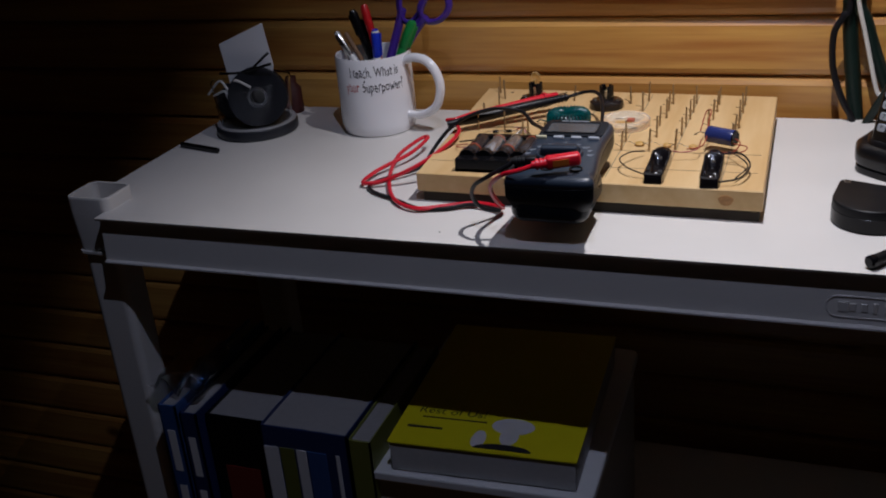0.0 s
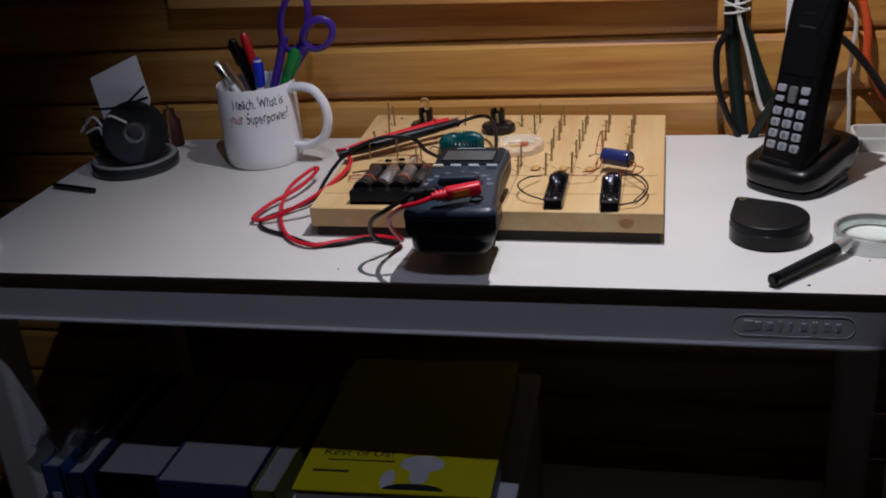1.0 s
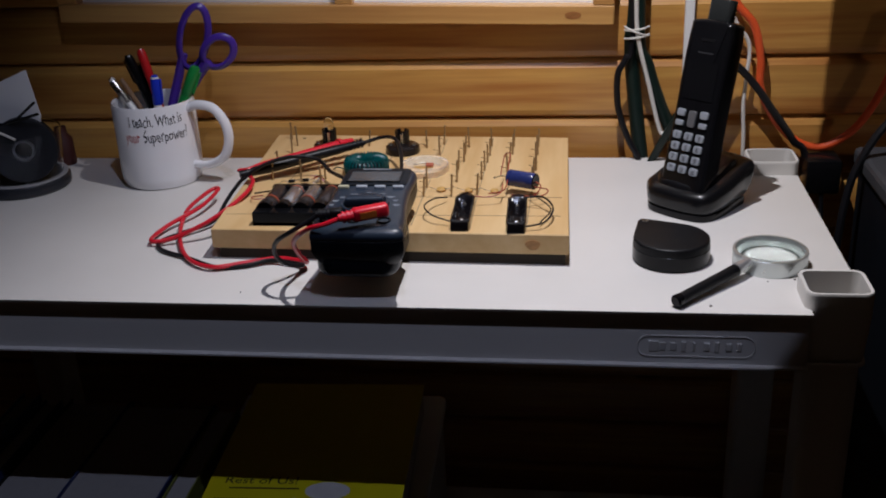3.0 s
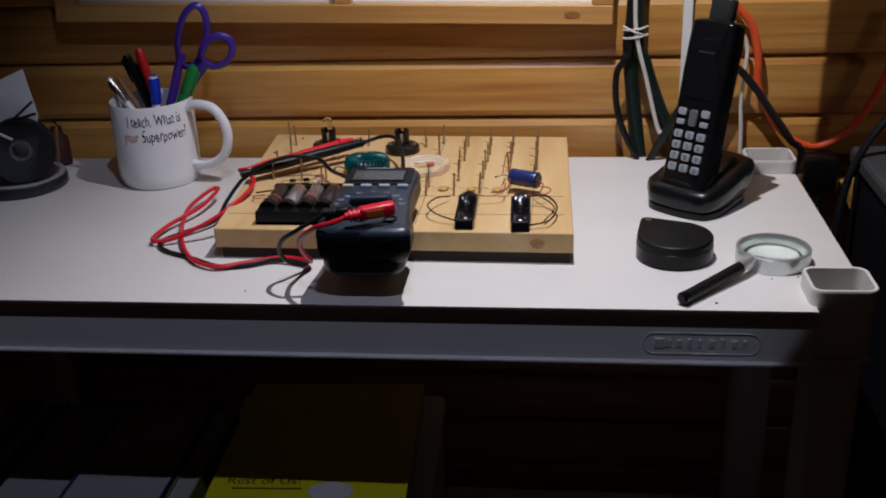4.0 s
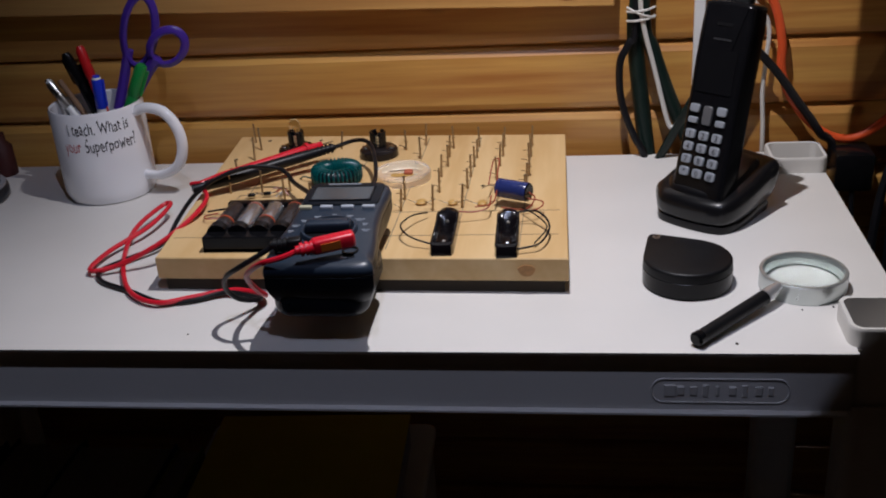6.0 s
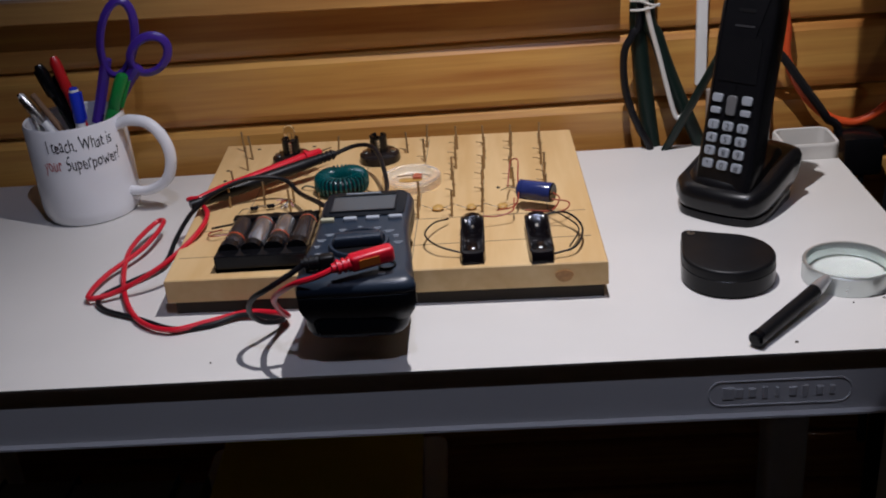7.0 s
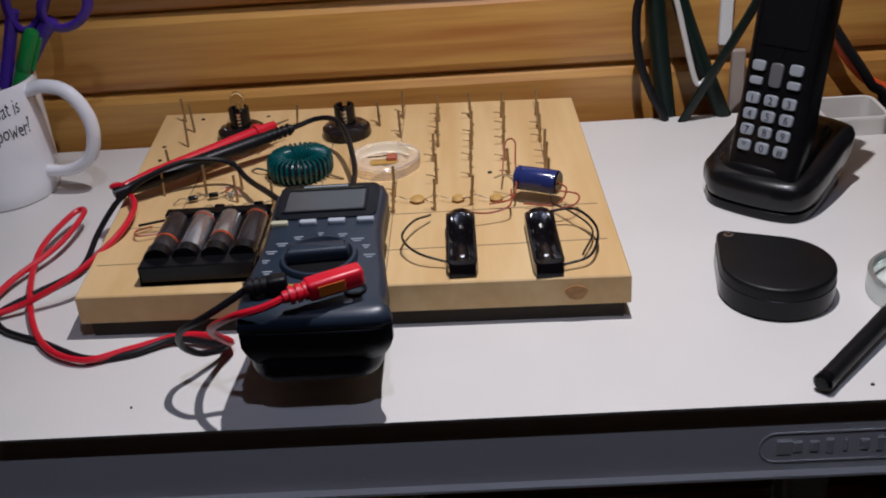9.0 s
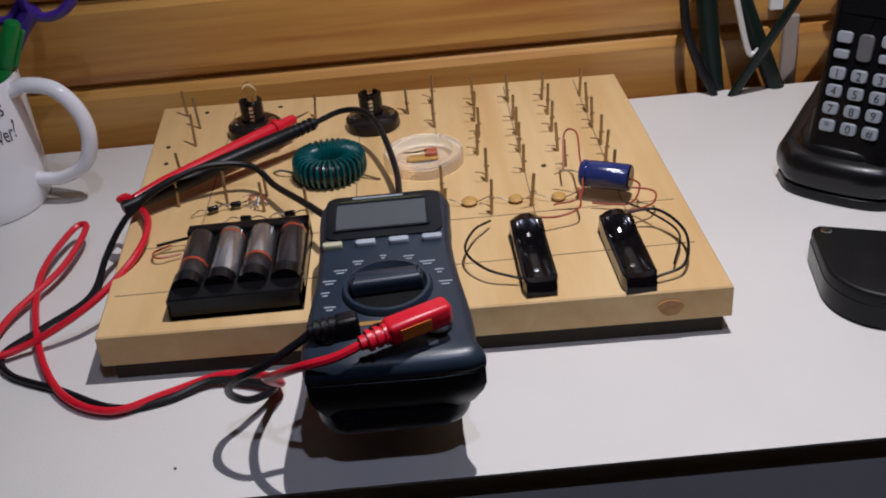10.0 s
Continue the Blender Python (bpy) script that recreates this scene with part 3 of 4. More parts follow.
def lamp_holder(x, y, bulb):
    e = thing("bulb_holder", "small black bulb holder with a clear bulb" if bulb else "small black bulb holder without a bulb", "bulb holder", (x, y, BT), 0, "bulb holders")
    b = bmesh.new()
    lathe([(0, 0), (0.0175, 0), (0.0182, 0.0012), (0.0175, 0.0065), (0.0150, 0.0085), (0.008, 0.0095), (0, 0.0095)], 28, bm=b)
    part("base", b, plain("grey_brown_bakelite", (0.013, 0.010, 0.010), 0.15, vary=0.35), e, smooth=True)
    b = bmesh.new()
    for s in (-1, 1):
        pts = [(0.0076 * math.cos(q), 0.0076 * math.sin(q)) for q in [radians(-72 + 12 * j) for j in range(13)]] + [(0.0052 * math.cos(q), 0.0052 * math.sin(q)) for q in [radians(72 - 12 * j) for j in range(13)]]
        merge(b, prism(pts, 0.008, 0.0238, 0.0006, 1), Matrix.Rotation(0 if s > 0 else math.pi, 4, "Z"))
    part("socket", b, BLACK, e, smooth=True)
    b = bmesh.new()
    for k in range(4):
        lathe([(0.0050, 0.009 + k * 0.003), (0.0054, 0.0105 + k * 0.003), (0.0050, 0.012 + k * 0.003)], 20, bm=b)
    part("thread", b, CHROME, e, smooth=True)
    for s in (-1, 1):
        part("screw", lathe([(0, 0.0018), (0.0022, 0.0015), (0.0026, 0)], 12), STEEL, e, smooth=True, m=pose(s * 0.0125, -0.002, 0.0088))
    if bulb:
        part("bulb", lathe([(0.0042, 0.020), (0.0045, 0.024), (0.0052, 0.028), (0.0048, 0.032), (0.003, 0.0345), (0.0012, 0.0358), (0, 0.036)], 20), GLASS, e, smooth=True).visible_shadow = False
        part("filament", tube([(-0.0015, 0, 0.022), (-0.0012, 0, 0.028), (0.0012, 0, 0.028), (0.0015, 0, 0.022)], 0.0003, 4, smooth=False), STEEL, e)
    return e


lamp_holder(0.353, 0.312, True)
lamp_holder(0.432, 0.305, False)

for x, y, r in ((0.488, 0.186, 0.0048), (0.514, 0.184, 0.0042), (0.538, 0.182, 0.0042)):
    e = thing("ceramic_capacitor", "tan ceramic disc capacitor with bent leads", "capacitor", (x, y, BT), 0, "ceramic capacitors")
    part("disc", lathe([(0, 0.0036), (r * 0.7, 0.0034), (r, 0.0022), (r * 0.8, 0.0008), (0, 0.0006)], 18), CERDISC, e, smooth=True)
    for s in (-1, 1):
        part("lead", tube([(s * 0.002, -0.002, 0.002), (s * 0.006, -0.002, 0.003), (s * 0.012, 0.001, 0.004)], 0.0003, 5), STEEL, e)
for x, y, rz in ((0.353, 0.206, 10), (0.361, 0.188, -5), (0.386, 0.189, 5), (0.340, 0.203, 20)):
    e = thing("diode", "small black diode with bare wire leads", "diode", (x, y, BT), rz, "diodes")
    part("body", lathe([(0, 0), (0.0015, 0.0002), (0.0017, 0.0008), (0.0017, 0.0055), (0.0015, 0.0062), (0, 0.0063)], 12), BLACK, e, smooth=True, m=pose(-0.003, 0, 0.0035, 0, 90, 0))
    for s in (-1, 1):
        part("lead", tube([(s * 0.003, 0, 0.0035), (s * 0.008, 0.0008, 0.004), (s * 0.013, 0.001, 0.001)], 0.0004, 5), STEEL, e)
e = thing("loose_wires", "tangle of short bare copper wires", "wire", (0.365, 0.208, BT))
for k in range(7):
    a = random.uniform(0, 6.28)
    part("wire", tube([(0.006 * math.cos(a), 0.004 * math.sin(a), 0.001), (0.003 * math.sin(2 * a), 0.003, 0.006), (-0.008 * math.cos(a + 0.5), -0.004 * math.sin(a), 0.002 + 0.001 * k)], 0.0004, 5), COPPERWIRE if k % 2 else STEEL, e)

# ---- multimeter ----
mt = thing("multimeter", "slate blue digital multimeter leaning over the board", "multimeter")
mt.matrix_world = pose(0.4442, 0.0675, 0.9655, 2.0, 0, 0.0)


# local: x across, y towards the display, z out of the face (face at 0)
def meter_outline(g=0.0):
    pts = [(-0.0350, -0.0660), (0.0365, -0.0660), (0.0388, -0.052), (0.0378, -0.030), (0.0340, 0.000), (0.0325, 0.026), (0.0335, 0.052), (0.0325, 0.063), (0.024, 0.0700),
           (-0.024, 0.0700), (-0.0330, 0.063), (-0.0345, 0.052), (-0.0335, 0.026), (-0.0335, 0.000), (-0.0365, -0.030), (-0.0375, -0.052)]
    v = [Vector((x * 0.95 * (1 - g / 0.036), y * (1 - g / 0.068), 0)) for x, y in pts]
    return [(p.x, p.y) for p in spline(v + [v[0]], 4)[:-1]]


def meter_case(levels):
    b = bmesh.new()
    lv = []
    for g, z in levels:
        lv.append([b.verts.new((x, y, z)) for x, y in meter_outline(g)])
    for a, c in zip(lv, lv[1:]):
        n = len(a)
        for k in range(n):
            b.faces.new((a[k], a[(k + 1) % n], c[(k + 1) % n], c[k]))
    b.faces.new(lv[0][::-1])
    b.faces.new(lv[-1])
    return b


part("case", meter_case(((0.001, -0.0090), (0.0002, -0.0080), (0.0, -0.0055), (0.0012, -0.0022), (0.0045, 0.0))), METER, mt, smooth=True)
part("rear_case", meter_case(((0.020, -0.0365), (0.012, -0.0352), (0.0055, -0.030), (0.0018, -0.022), (0.0004, -0.017), (0.0004, -0.0095), (0.0016, -0.0086))), METERDARK, mt, "black rear half of the case", True)
part("battery_cover", prism(rounded(-0.0330, 0.0330, -0.0632, 0.0100, 0.014, 8), -0.0435, -0.018, 0.0085, 5), BOOT, mt, "smooth dark bulge under the lower end", True)
part("stand", prism(rounded(-0.016, 0.016, -0.012, 0.008, 0.006), -0.0660, -0.040, 0.003, 2), METERDARK, mt, "dark folding stand under the lower end", True)
part("bezel", prism(rounded(-0.0290, 0.0275, 0.0265, 0.0655, 0.006), -0.001, 0.0012, 0.0006, 2), METERDARK, mt, "dark display bezel", True)
part("display", prism(rounded(-0.0235, 0.0200, 0.0335, 0.0570, 0.001), 0.0005, 0.0016), LCD, mt, "blank grey liquid crystal display")
part("display_rim", hollow(rounded(-0.0250, 0.0215, 0.0320, 0.0585, 0.0015), rounded(-0.0235, 0.0200, 0.0335, 0.0570, 0.001), 0.0008, 0.0022), METERDARK, mt)
part("brand_bar", box(-0.016, 0.009, 0.0615, 0.0630, 0.0008, 0.0016), PRINT, mt)
part("accent_bar", box(-0.022, 0.018, 0.0595, 0.0599, 0.0008, 0.0016), OLIVE, mt)
for k in range(4):
    x = -0.0245 + k * 0.0155
    part("button", prism(rounded(x - 0.0047, x + 0.0047, 0.0195, 0.0232, 0.0012), -0.0005, 0.0026, 0.0007, 2), KEYYELLOW if k == 0 else KEYGREY, mt, "", True)
DY = -0.0155
part("dial", lathe([(0.0200, -0.0005), (0.0200, 0.0010), (0.0190, 0.0030), (0.0176, 0.0032), (0.0162, 0.0002), (0, 0.0001)], 40), METER, mt, smooth=True, m=pose(0.001, DY, 0))
part("dial_well", lathe([(0, 0.0008), (0.0158, 0.0008), (0.0162, 0.0002)], 40), RUBBER, mt, "black well round the dial grip", True, pose(0.001, DY, 0))
b = prism([(0.0160 * math.cos(a), 0.0168 * math.sin(a) if abs(math.sin(a)) < 0.286 else math.copysign(0.0048, math.sin(a))) for a in [2 * math.pi * k / 40 for k in range(40)]], 0.0004, 0.0085, 0.0022, 3)
part("dial_grip", b, METER, mt, "raised bar of the selector dial", True, pose(0.001, DY, 0, 0, 0, 4))
for a, w in ((205, 0.005), (180, 0.004), (160, 0.006), (140, 0.006), (118, 0.005), (92, 0.003), (66, 0.005), (44, 0.007), (24, 0.004), (2, 0.006)):
    for dy, ww in ((0.0009, w), (-0.0012, w * 0.6)):
        x, y = 0.0265 * math.cos(radians(a)), DY + dy + 0.0255 * math.sin(radians(a))
        part("scale_mark", box(x - ww / 2, x + ww / 2, y - 0.0005, y + 0.0005, -0.0002, 0.0003), PRINT, mt)
for x in (-0.024, -0.002, 0.022):
    part("jack", lathe([(0.0046, -0.003), (0.0056, 0.0), (0.0056, 0.0012), (0.0044, 0.0012), (0.0030, -0.004), (0, -0.004)], 20), BLACK, mt, smooth=True, m=pose(x, -0.046, 0))
part("warning_patch", prism(rounded(0.0170, 0.0215, -0.0575, -0.0535, 0.0015), -0.0002, 0.0005), PRINT, mt)
part("label_bar", box(-0.014, 0.004, -0.0405, -0.0380, -0.0002, 0.0004), plain("ochre_print", (0.35, 0.18, 0.04), 0.6), mt)


# ---- test leads ----
ld = thing("red_test_lead", "red test lead with an elbow plug and probe", "test lead")
b = bmesh.new()
p0, p1 = Vector((0.437, 0.003, 0.9735)), Vector((0.471, 0.017, 0.9755))
d = (p1 - p0).normalized()
tube([p0 - d * 0.002, p0 + d * 0.010], (0.0030, 0.0040), 12, smooth=False, bm=b)
for k in range(3):
    tube([p0 + d * (0.001 + k * 0.0035), p0 + d * (0.003 + k * 0.0035)], 0.0046, 12, smooth=False, bm=b)
m = Matrix.Translation(p0) @ d.to_track_quat("X", "Z").to_matrix().to_4x4()
merge(b, box(0.009, 0.037, -0.0048, 0.0048, -0.0048, 0.0052, 0.0022, 3), m)
part("plug", b, RED, ld, "", True)
part("plug_patch", prism(rounded(0.014, 0.027, -0.0053, -0.0046, 0.0002), -0.0026, 0.0026), plain("orange_print", (0.55, 0.14, 0.02), 0.4), ld, m=m)
part("cord", tube([(0.4375, 0.003, 0.9735), (0.425, 0.001, 0.969), (0.410, 0.004, 0.9635), (0.396, 0.016, 0.951), (0.3886, 0.0334, 0.937), (0.387, 0.052, 0.920), (0.388, 0.066, 0.908), (0.378, 0.079, 0.9035), (0.356, 0.082, 0.904), (0.330, 0.071, 0.904), (0.305, 0.062, 0.904),
                   (0.277, 0.080, 0.904), (0.253, 0.125, 0.905), (0.238, 0.185, 0.908), (0.246, 0.230, 0.912), (0.2555, 0.228, 0.914), (0.250, 0.190, 0.910), (0.231, 0.148, 0.906), (0.229, 0.115, 0.905),
                   (0.251, 0.120, 0.907), (0.283, 0.132, 0.920), (0.305, 0.155, 0.933), (0.307, 0.185, 0.936), (0.297, 0.208, 0.936), (0.288, 0.219, 0.937), (0.287, 0.208, 0.941), (0.296, 0.205, 0.943)], 0.0020, 8), RED, ld, "", True)
pa, pb = Vector((0.296, 0.206, 0.942)), Vector((0.383, 0.288, 0.946))
d = (pb - pa).normalized()
b = tube([pa, pa + d * 0.02], (0.0026, 0.0042), 12, smooth=False)
tube([pa + d * 0.02, pb - d * 0.012], (0.0042, 0.0044), 12, smooth=False, bm=b)
tube([pb - d * 0.017, pb - d * 0.014], 0.0062, 14, smooth=False, bm=b)
tube([pb - d * 0.014, pb], (0.0042, 0.0032), 12, smooth=False, bm=b)
part("probe", b, RED, ld, "", True)
part("probe_tip", tube([pb - d * 0.001, pb + d * 0.012], (0.0010, 0.0005), 8, smooth=False), BRASS, ld)

bl = thing("black_test_lead", "black test lead with a ribbed probe", "test lead")
qa, qb = Vector((0.290, 0.201, 0.939)), Vector((0.398, 0.275, 0.948))
d = (qb - qa).normalized()
b = tube([qa, qa + d * 0.03], (0.0036, 0.0056), 12, smooth=False)
tube([qa + d * 0.03, qb - d * 0.03], (0.0056, 0.0048), 12, smooth=False, bm=b)
tube([qb - d * 0.03, qb], (0.0048, 0.0030), 12, smooth=False, bm=b)
for k in range(5):
    c = qb - d * (0.004 + 0.004 * k)
    tube([c, c + d * 0.0018], 0.0044, 10, smooth=False, bm=b)
part("probe", b, WIREBLK, bl, "", True)
part("cord", tube([qb, (0.415, 0.280, 0.952), (0.430, 0.268, 0.955), (0.440, 0.245, 0.952), (0.448, 0.205, 0.945), (0.450, 0.160, 0.950)], 0.0019, 8), WIREBLK, bl, "", True)
part("cord", tube([(0.412, 0.145, 0.952), (0.398, 0.170, 0.948), (0.378, 0.205, 0.942), (0.362, 0.224, 0.9470), (0.336, 0.220, 0.9510), (0.311, 0.208, 0.9460), (0.294, 0.200, 0.9360), (0.286, 0.194, 0.928), (0.279, 0.184, 0.918),
                   (0.272, 0.162, 0.906), (0.252, 0.136, 0.905), (0.236, 0.118, 0.903), (0.246, 0.100, 0.9025), (0.275, 0.084, 0.9025), (0.306, 0.066, 0.9025), (0.330, 0.068, 0.9025), (0.352, 0.078, 0.904), (0.372, 0.074, 0.9035), (0.384, 0.066, 0.905),
                   (0.376, 0.048, 0.914), (0.371, 0.036, 0.928), (0.377, 0.024, 0.944), (0.392, 0.016, 0.956), (0.408, 0.018, 0.9650), (0.416, 0.0200, 0.9700)], 0.0019, 8), WIREBLK, bl, "", True)
b = bmesh.new()
n0, n1 = Vector((0.415, 0.0198, 0.9695)), Vector((0.446, 0.0255, 0.9705))
d = (n1 - n0).normalized()
m = Matrix.Translation(n0) @ d.to_track_quat("X", "Z").to_matrix().to_4x4()
for k in range(3):
    tube([n0 + d * (0.0005 + k * 0.0033), n0 + d * (0.0025 + k * 0.0033)], 0.0043, 12, smooth=False, bm=b)
tube([n0 - d * 0.002, n0 + d * 0.010], (0.0028, 0.0038), 12, smooth=False, bm=b)
merge(b, box(0.009, 0.019, -0.0040, 0.0040, -0.0070, 0.0036, 0.0018, 3), m)
part("plug", b, RUBBER, bl, "black elbow plug in the meter", True)

# ---- mug of pens ----
MX, MY, MR, MH = 0.1685, 0.301, 0.0430, 0.0890
mug = thing("mug", "white ceramic mug with handwritten print, holding pens", "mug", (MX, MY, T))
part("body", lathe([(0, 0.002), (0.034, 0.002), (0.0355, 0.0), (0.0395, 0.001), (0.0418, 0.006), (MR, 0.012), (MR, MH - 0.002), (MR - 0.0012, MH), (MR - 0.0030, MH - 0.001), (MR - 0.0036, MH - 0.006), (MR - 0.0036, 0.012), (0.03, 0.007), (0, 0.007)], 64), CERAMIC, mug, smooth=True)
hd = [(MR - 0.002, 0, 0.081), (MR + 0.011, 0, 0.085), (MR + 0.029, 0, 0.082), (MR + 0.0408, 0, 0.068), (MR + 0.0435, 0, 0.050), (MR + 0.0358, 0, 0.031), (MR + 0.017, 0, 0.0205), (MR - 0.002, 0, 0.0195)]
part("handle", tube(hd, 0.0052, 14, flat=0.85), CERAMIC, mug, smooth=True, m=pose(0, 0, 0, 0, 0, -12))


def wrapped(text, size, mid, z, radius):
    b = lettering(text, size)
    for v in b.verts:
        a = radians(mid) + v.co.x * 0.62 / radius
        v.co = (radius * math.cos(a), radius * math.sin(a), z + v.co.y * (1.12 + 0.15 * math.sin(v.co.x * 700)) + 0.0007 * math.sin(v.co.x * 460 + z * 900))
    return b


part("print", wrapped("I teach. What is", 0.0146, -67, 0.0700, MR + 0.0003), INK, mug, "handwritten black lettering")
part("print", wrapped("your", 0.0146, -102, 0.0535, MR + 0.0003), INKRED, mug, "handwritten red lettering")
part("print", wrapped("Superpower?", 0.0146, -54, 0.0535, MR + 0.0003), INK, mug, "handwritten black lettering")


def pen(name, label, foot, top, r, material, tip=None, cat="pen", flat_end=False):
    e = thing(name, label, cat)
    f, t = Vector(foot), Vector(top)
    d = (t - f).normalized()
    L = (t - f).length
    b = lathe([(0, 0), (r * 0.4, 0.0), (r, 0.012), (r, L - 0.002), (r * 0.8, L - 0.0003), (0, L)] if not flat_end else [(0, 0), (r, 0), (r, L - 0.001), (r * 0.9, L), (0, L)], 14)
    m = Matrix.Translation(f) @ d.to_track_quat("Z", "Y").to_matrix().to_4x4()
    part("barrel", b, material, e, "", True, m)
    if tip:
        part("cap", lathe([(r * 1.06, L - 0.030), (r * 1.12, L - 0.029), (r * 1.12, L - 0.004), (r * 0.7, L + 0.001), (0, L + 0.001)], 14), tip, e, "", True, m)
        part("clip", box(-r * 0.3, r * 0.3, -r * 1.5, -r * 1.1, L - 0.028, L - 0.003, 0.0003, 1), tip, e, "", False, m)
    return e


ZB = T + 0.0085
pen("marker", "green capped marker in the mug", (0.165, 0.300, ZB), (0.2180, 0.307, 1.020), 0.0052, GREENPEN, GREENPEN, flat_end=True)
pen("pen", "blue capped pen in the mug", (0.172, 0.300, ZB), (0.1750, 0.300, 1.013), 0.0044, WHITEPL, BLUEPEN)
pen("pen", "red pen in the mug", (0.190, 0.300, ZB), (0.1590, 0.312, 1.038), 0.0042, REDPEN, REDPEN)
pen("pen", "black pen in the mug", (0.185, 0.310, ZB), (0.1440, 0.312, 1.032), 0.0046, BLACK, BLACK)
pen("pen", "black marker in the mug", (0.178, 0.318, ZB), (0.1540, 0.322, 1.020), 0.0060, BLACK, BLACK)
pen("pen", "thin white pen in the mug", (0.190, 0.295, ZB), (0.1255, 0.303, 1.010), 0.0034, WHITEPL, STEEL)
pen("brush", "thin pale brush in the mug", (0.190, 0.305, ZB), (0.1330, 0.310, 1.008), 0.0028, BROWNCARD)

sc = thing("scissors", "purple handled scissors standing in the mug", "scissors")


def ring_handle(c, a, rx, rz, material):
    """An oval finger loop standing up, turned by a in its plane."""
    pts = []
    for k in range(25):
        q = 2 * math.pi * k / 24
        u, w = rx * math.cos(q), rz * math.sin(q)
        pts.append((c[0] + u * math.cos(a) - w * math.sin(a), c[1] + 0.2 * u, c[2] + u * math.sin(a) + w * math.cos(a)))
    return tube(pts, 0.0041, 8, per=2, flat=0.7)


part("handle", ring_handle((0.2125, 0.328, 1.047), radians(-17), 0.0140, 0.0335, PURPLE), PURPLE, sc, "", True)
part("handle", ring_handle((0.2385, 0.324, 1.032), radians(-48), 0.0140, 0.0190, PURPLE), PURPLE, sc, "", True)
part("shank", tube([(0.1985, 0.328, 1.030), (0.1895, 0.327, 1.004), (0.1800, 0.322, 0.975)], (0.0050, 0.0050), 8), PURPLE, sc, "", True)
part("shank", tube([(0.2255, 0.326, 1.022), (0.2110, 0.326, 1.005), (0.1900, 0.320, 0.972)], (0.0062, 0.005), 8), PURPLE, sc, "", True)
for s in (-1, 1):
    part("blade", tube([(0.186 + s * 0.003, 0.322, 0.974), (0.165 + s * 0.003, 0.306, ZB + 0.001)], (0.0055, 0.0012), 6, smooth=False, flat=0.25), STEEL, sc)
part("pivot", lathe([(0, 0.002), (0.003, 0.0016), (0.0035, 0)], 14), STEEL, sc, m=pose(0.186, 0.319, 0.972, 90))

# ---- glass with tape roll ----
gl = thing("glass_jar", "clear glass tumbler holding tape and a paper slip", "glass", (0.021, 0.276, T))
part("base", lathe([(0, 0.0), (0.046, 0.0), (0.048, 0.002), (0.048, 0.010), (0.0465, 0.0125), (0, 0.0125)], 48), plain("dark_base_plastic", (0.022, 0.024, 0.030), 0.3, vary=0.2), gl, "thick dark base", True)
part("base_rim", lathe([(0.0405, 0.0124), (0.0465, 0.0124), (0.0460, 0.0140), (0.0410, 0.0140)], 48), plain("pale_rim", (0.28, 0.28, 0.29), 0.4), gl, "", True)
part("wall", lathe([(0.0405, 0.0140), (0.0425, 0.030), (0.0450, 0.062), (0.0462, 0.0625), (0.0460, 0.061), (0.0436, 0.030), (0.0417, 0.0140)], 48), GLASS, gl, "clear glass wall", True).visible_shadow = False
tp = thing("tape_roll", "dark blue roll of tape on edge in a glass", "tape", (0.022, 0.268, T + 0.049), 0)
tp.matrix_world = pose(0.040, 0.256, T + 0.0475, 82, 0, 24)
part("roll", lathe([(0.012, -0.010), (0.0325, -0.010), (0.0335, -0.009), (0.0335, 0.009), (0.0325, 0.010), (0.012, 0.010), (0.0115, 0.009), (0.0115, -0.009), (0.012, -0.010)], 40), plain("dark_tape", (0.007, 0.008, 0.012), 0.6, vary=0.3), tp, smooth=True)
part("hub", lathe([(0.0112, -0.009), (0.0112, 0.009), (0.0085, 0.009), (0.0085, -0.009), (0.0112, -0.009)], 30), plain("grey_hub", (0.06, 0.06, 0.07), 0.7), tp, smooth=True)
slip = prism([(0.002, 1.009), (0.012, 0.935), (0.058, 0.940), (0.069, 0.985), (0.062, 1.033)], -0.0003, 0.0003)
tagged(part("paper_slip", slip, PAPER, None, m=pose(-0.010, 0.268, -0.004, 90)), "white paper slip standing in the glass", "paper")
wad = bmesh.new()
bmesh.ops.create_icosphere(wad, subdivisions=3, radius=1)
for v in wad.verts:
    v.co = Vector((v.co.x * 0.020, v.co.y * 0.022, v.co.z * 0.019)) * (1 + 0.35 * noise.noise(v.co * 2.3))
tagged(part("cloth_wad", wad, plain("dark_cloth", (0.012, 0.011, 0.012), 0.9), None, smooth=True, m=pose(-0.006, 0.276, T + 0.036)), "dark crumpled cloth wad in the glass", "cloth")
# a red cap, given the shape of a small necked bottle
tagged(part("red_cap", lathe([(0, 0), (0.011, 0), (0.0115, 0.002), (0.011, 0.030), (0.006, 0.036), (0.006, 0.044), (0, 0.045)], 20), plain("dull_red_plastic", (0.05, 0.008, 0.007), 0.6), None, smooth=True, m=pose(0.031, 0.352, T)), "small dull red plastic cap against the wall", "bottle")
w = thing("wire_coil", "thin pale and dark wires tucked in the glass", "wire")
part("strand", tube([(-0.022, 0.250, 0.950), (0.000, 0.244, 0.968), (0.012, 0.242, 0.958), (0.022, 0.241, 0.970), (0.040, 0.243, 0.962)], 0.0014, 6), WHITEWIRE, w)
part("strand", tube([(-0.012, 0.246, 0.950), (0.006, 0.242, 0.957), (0.012, 0.241, 0.946), (0.026, 0.241, 0.955)], 0.0014, 6), WHITEWIRE, w)
part("rod", tube([(0.000, 0.247, 0.976), (0.030, 0.2465, 0.978), (0.068, 0.247, 0.988)], 0.0016, 6), BLACK, w)
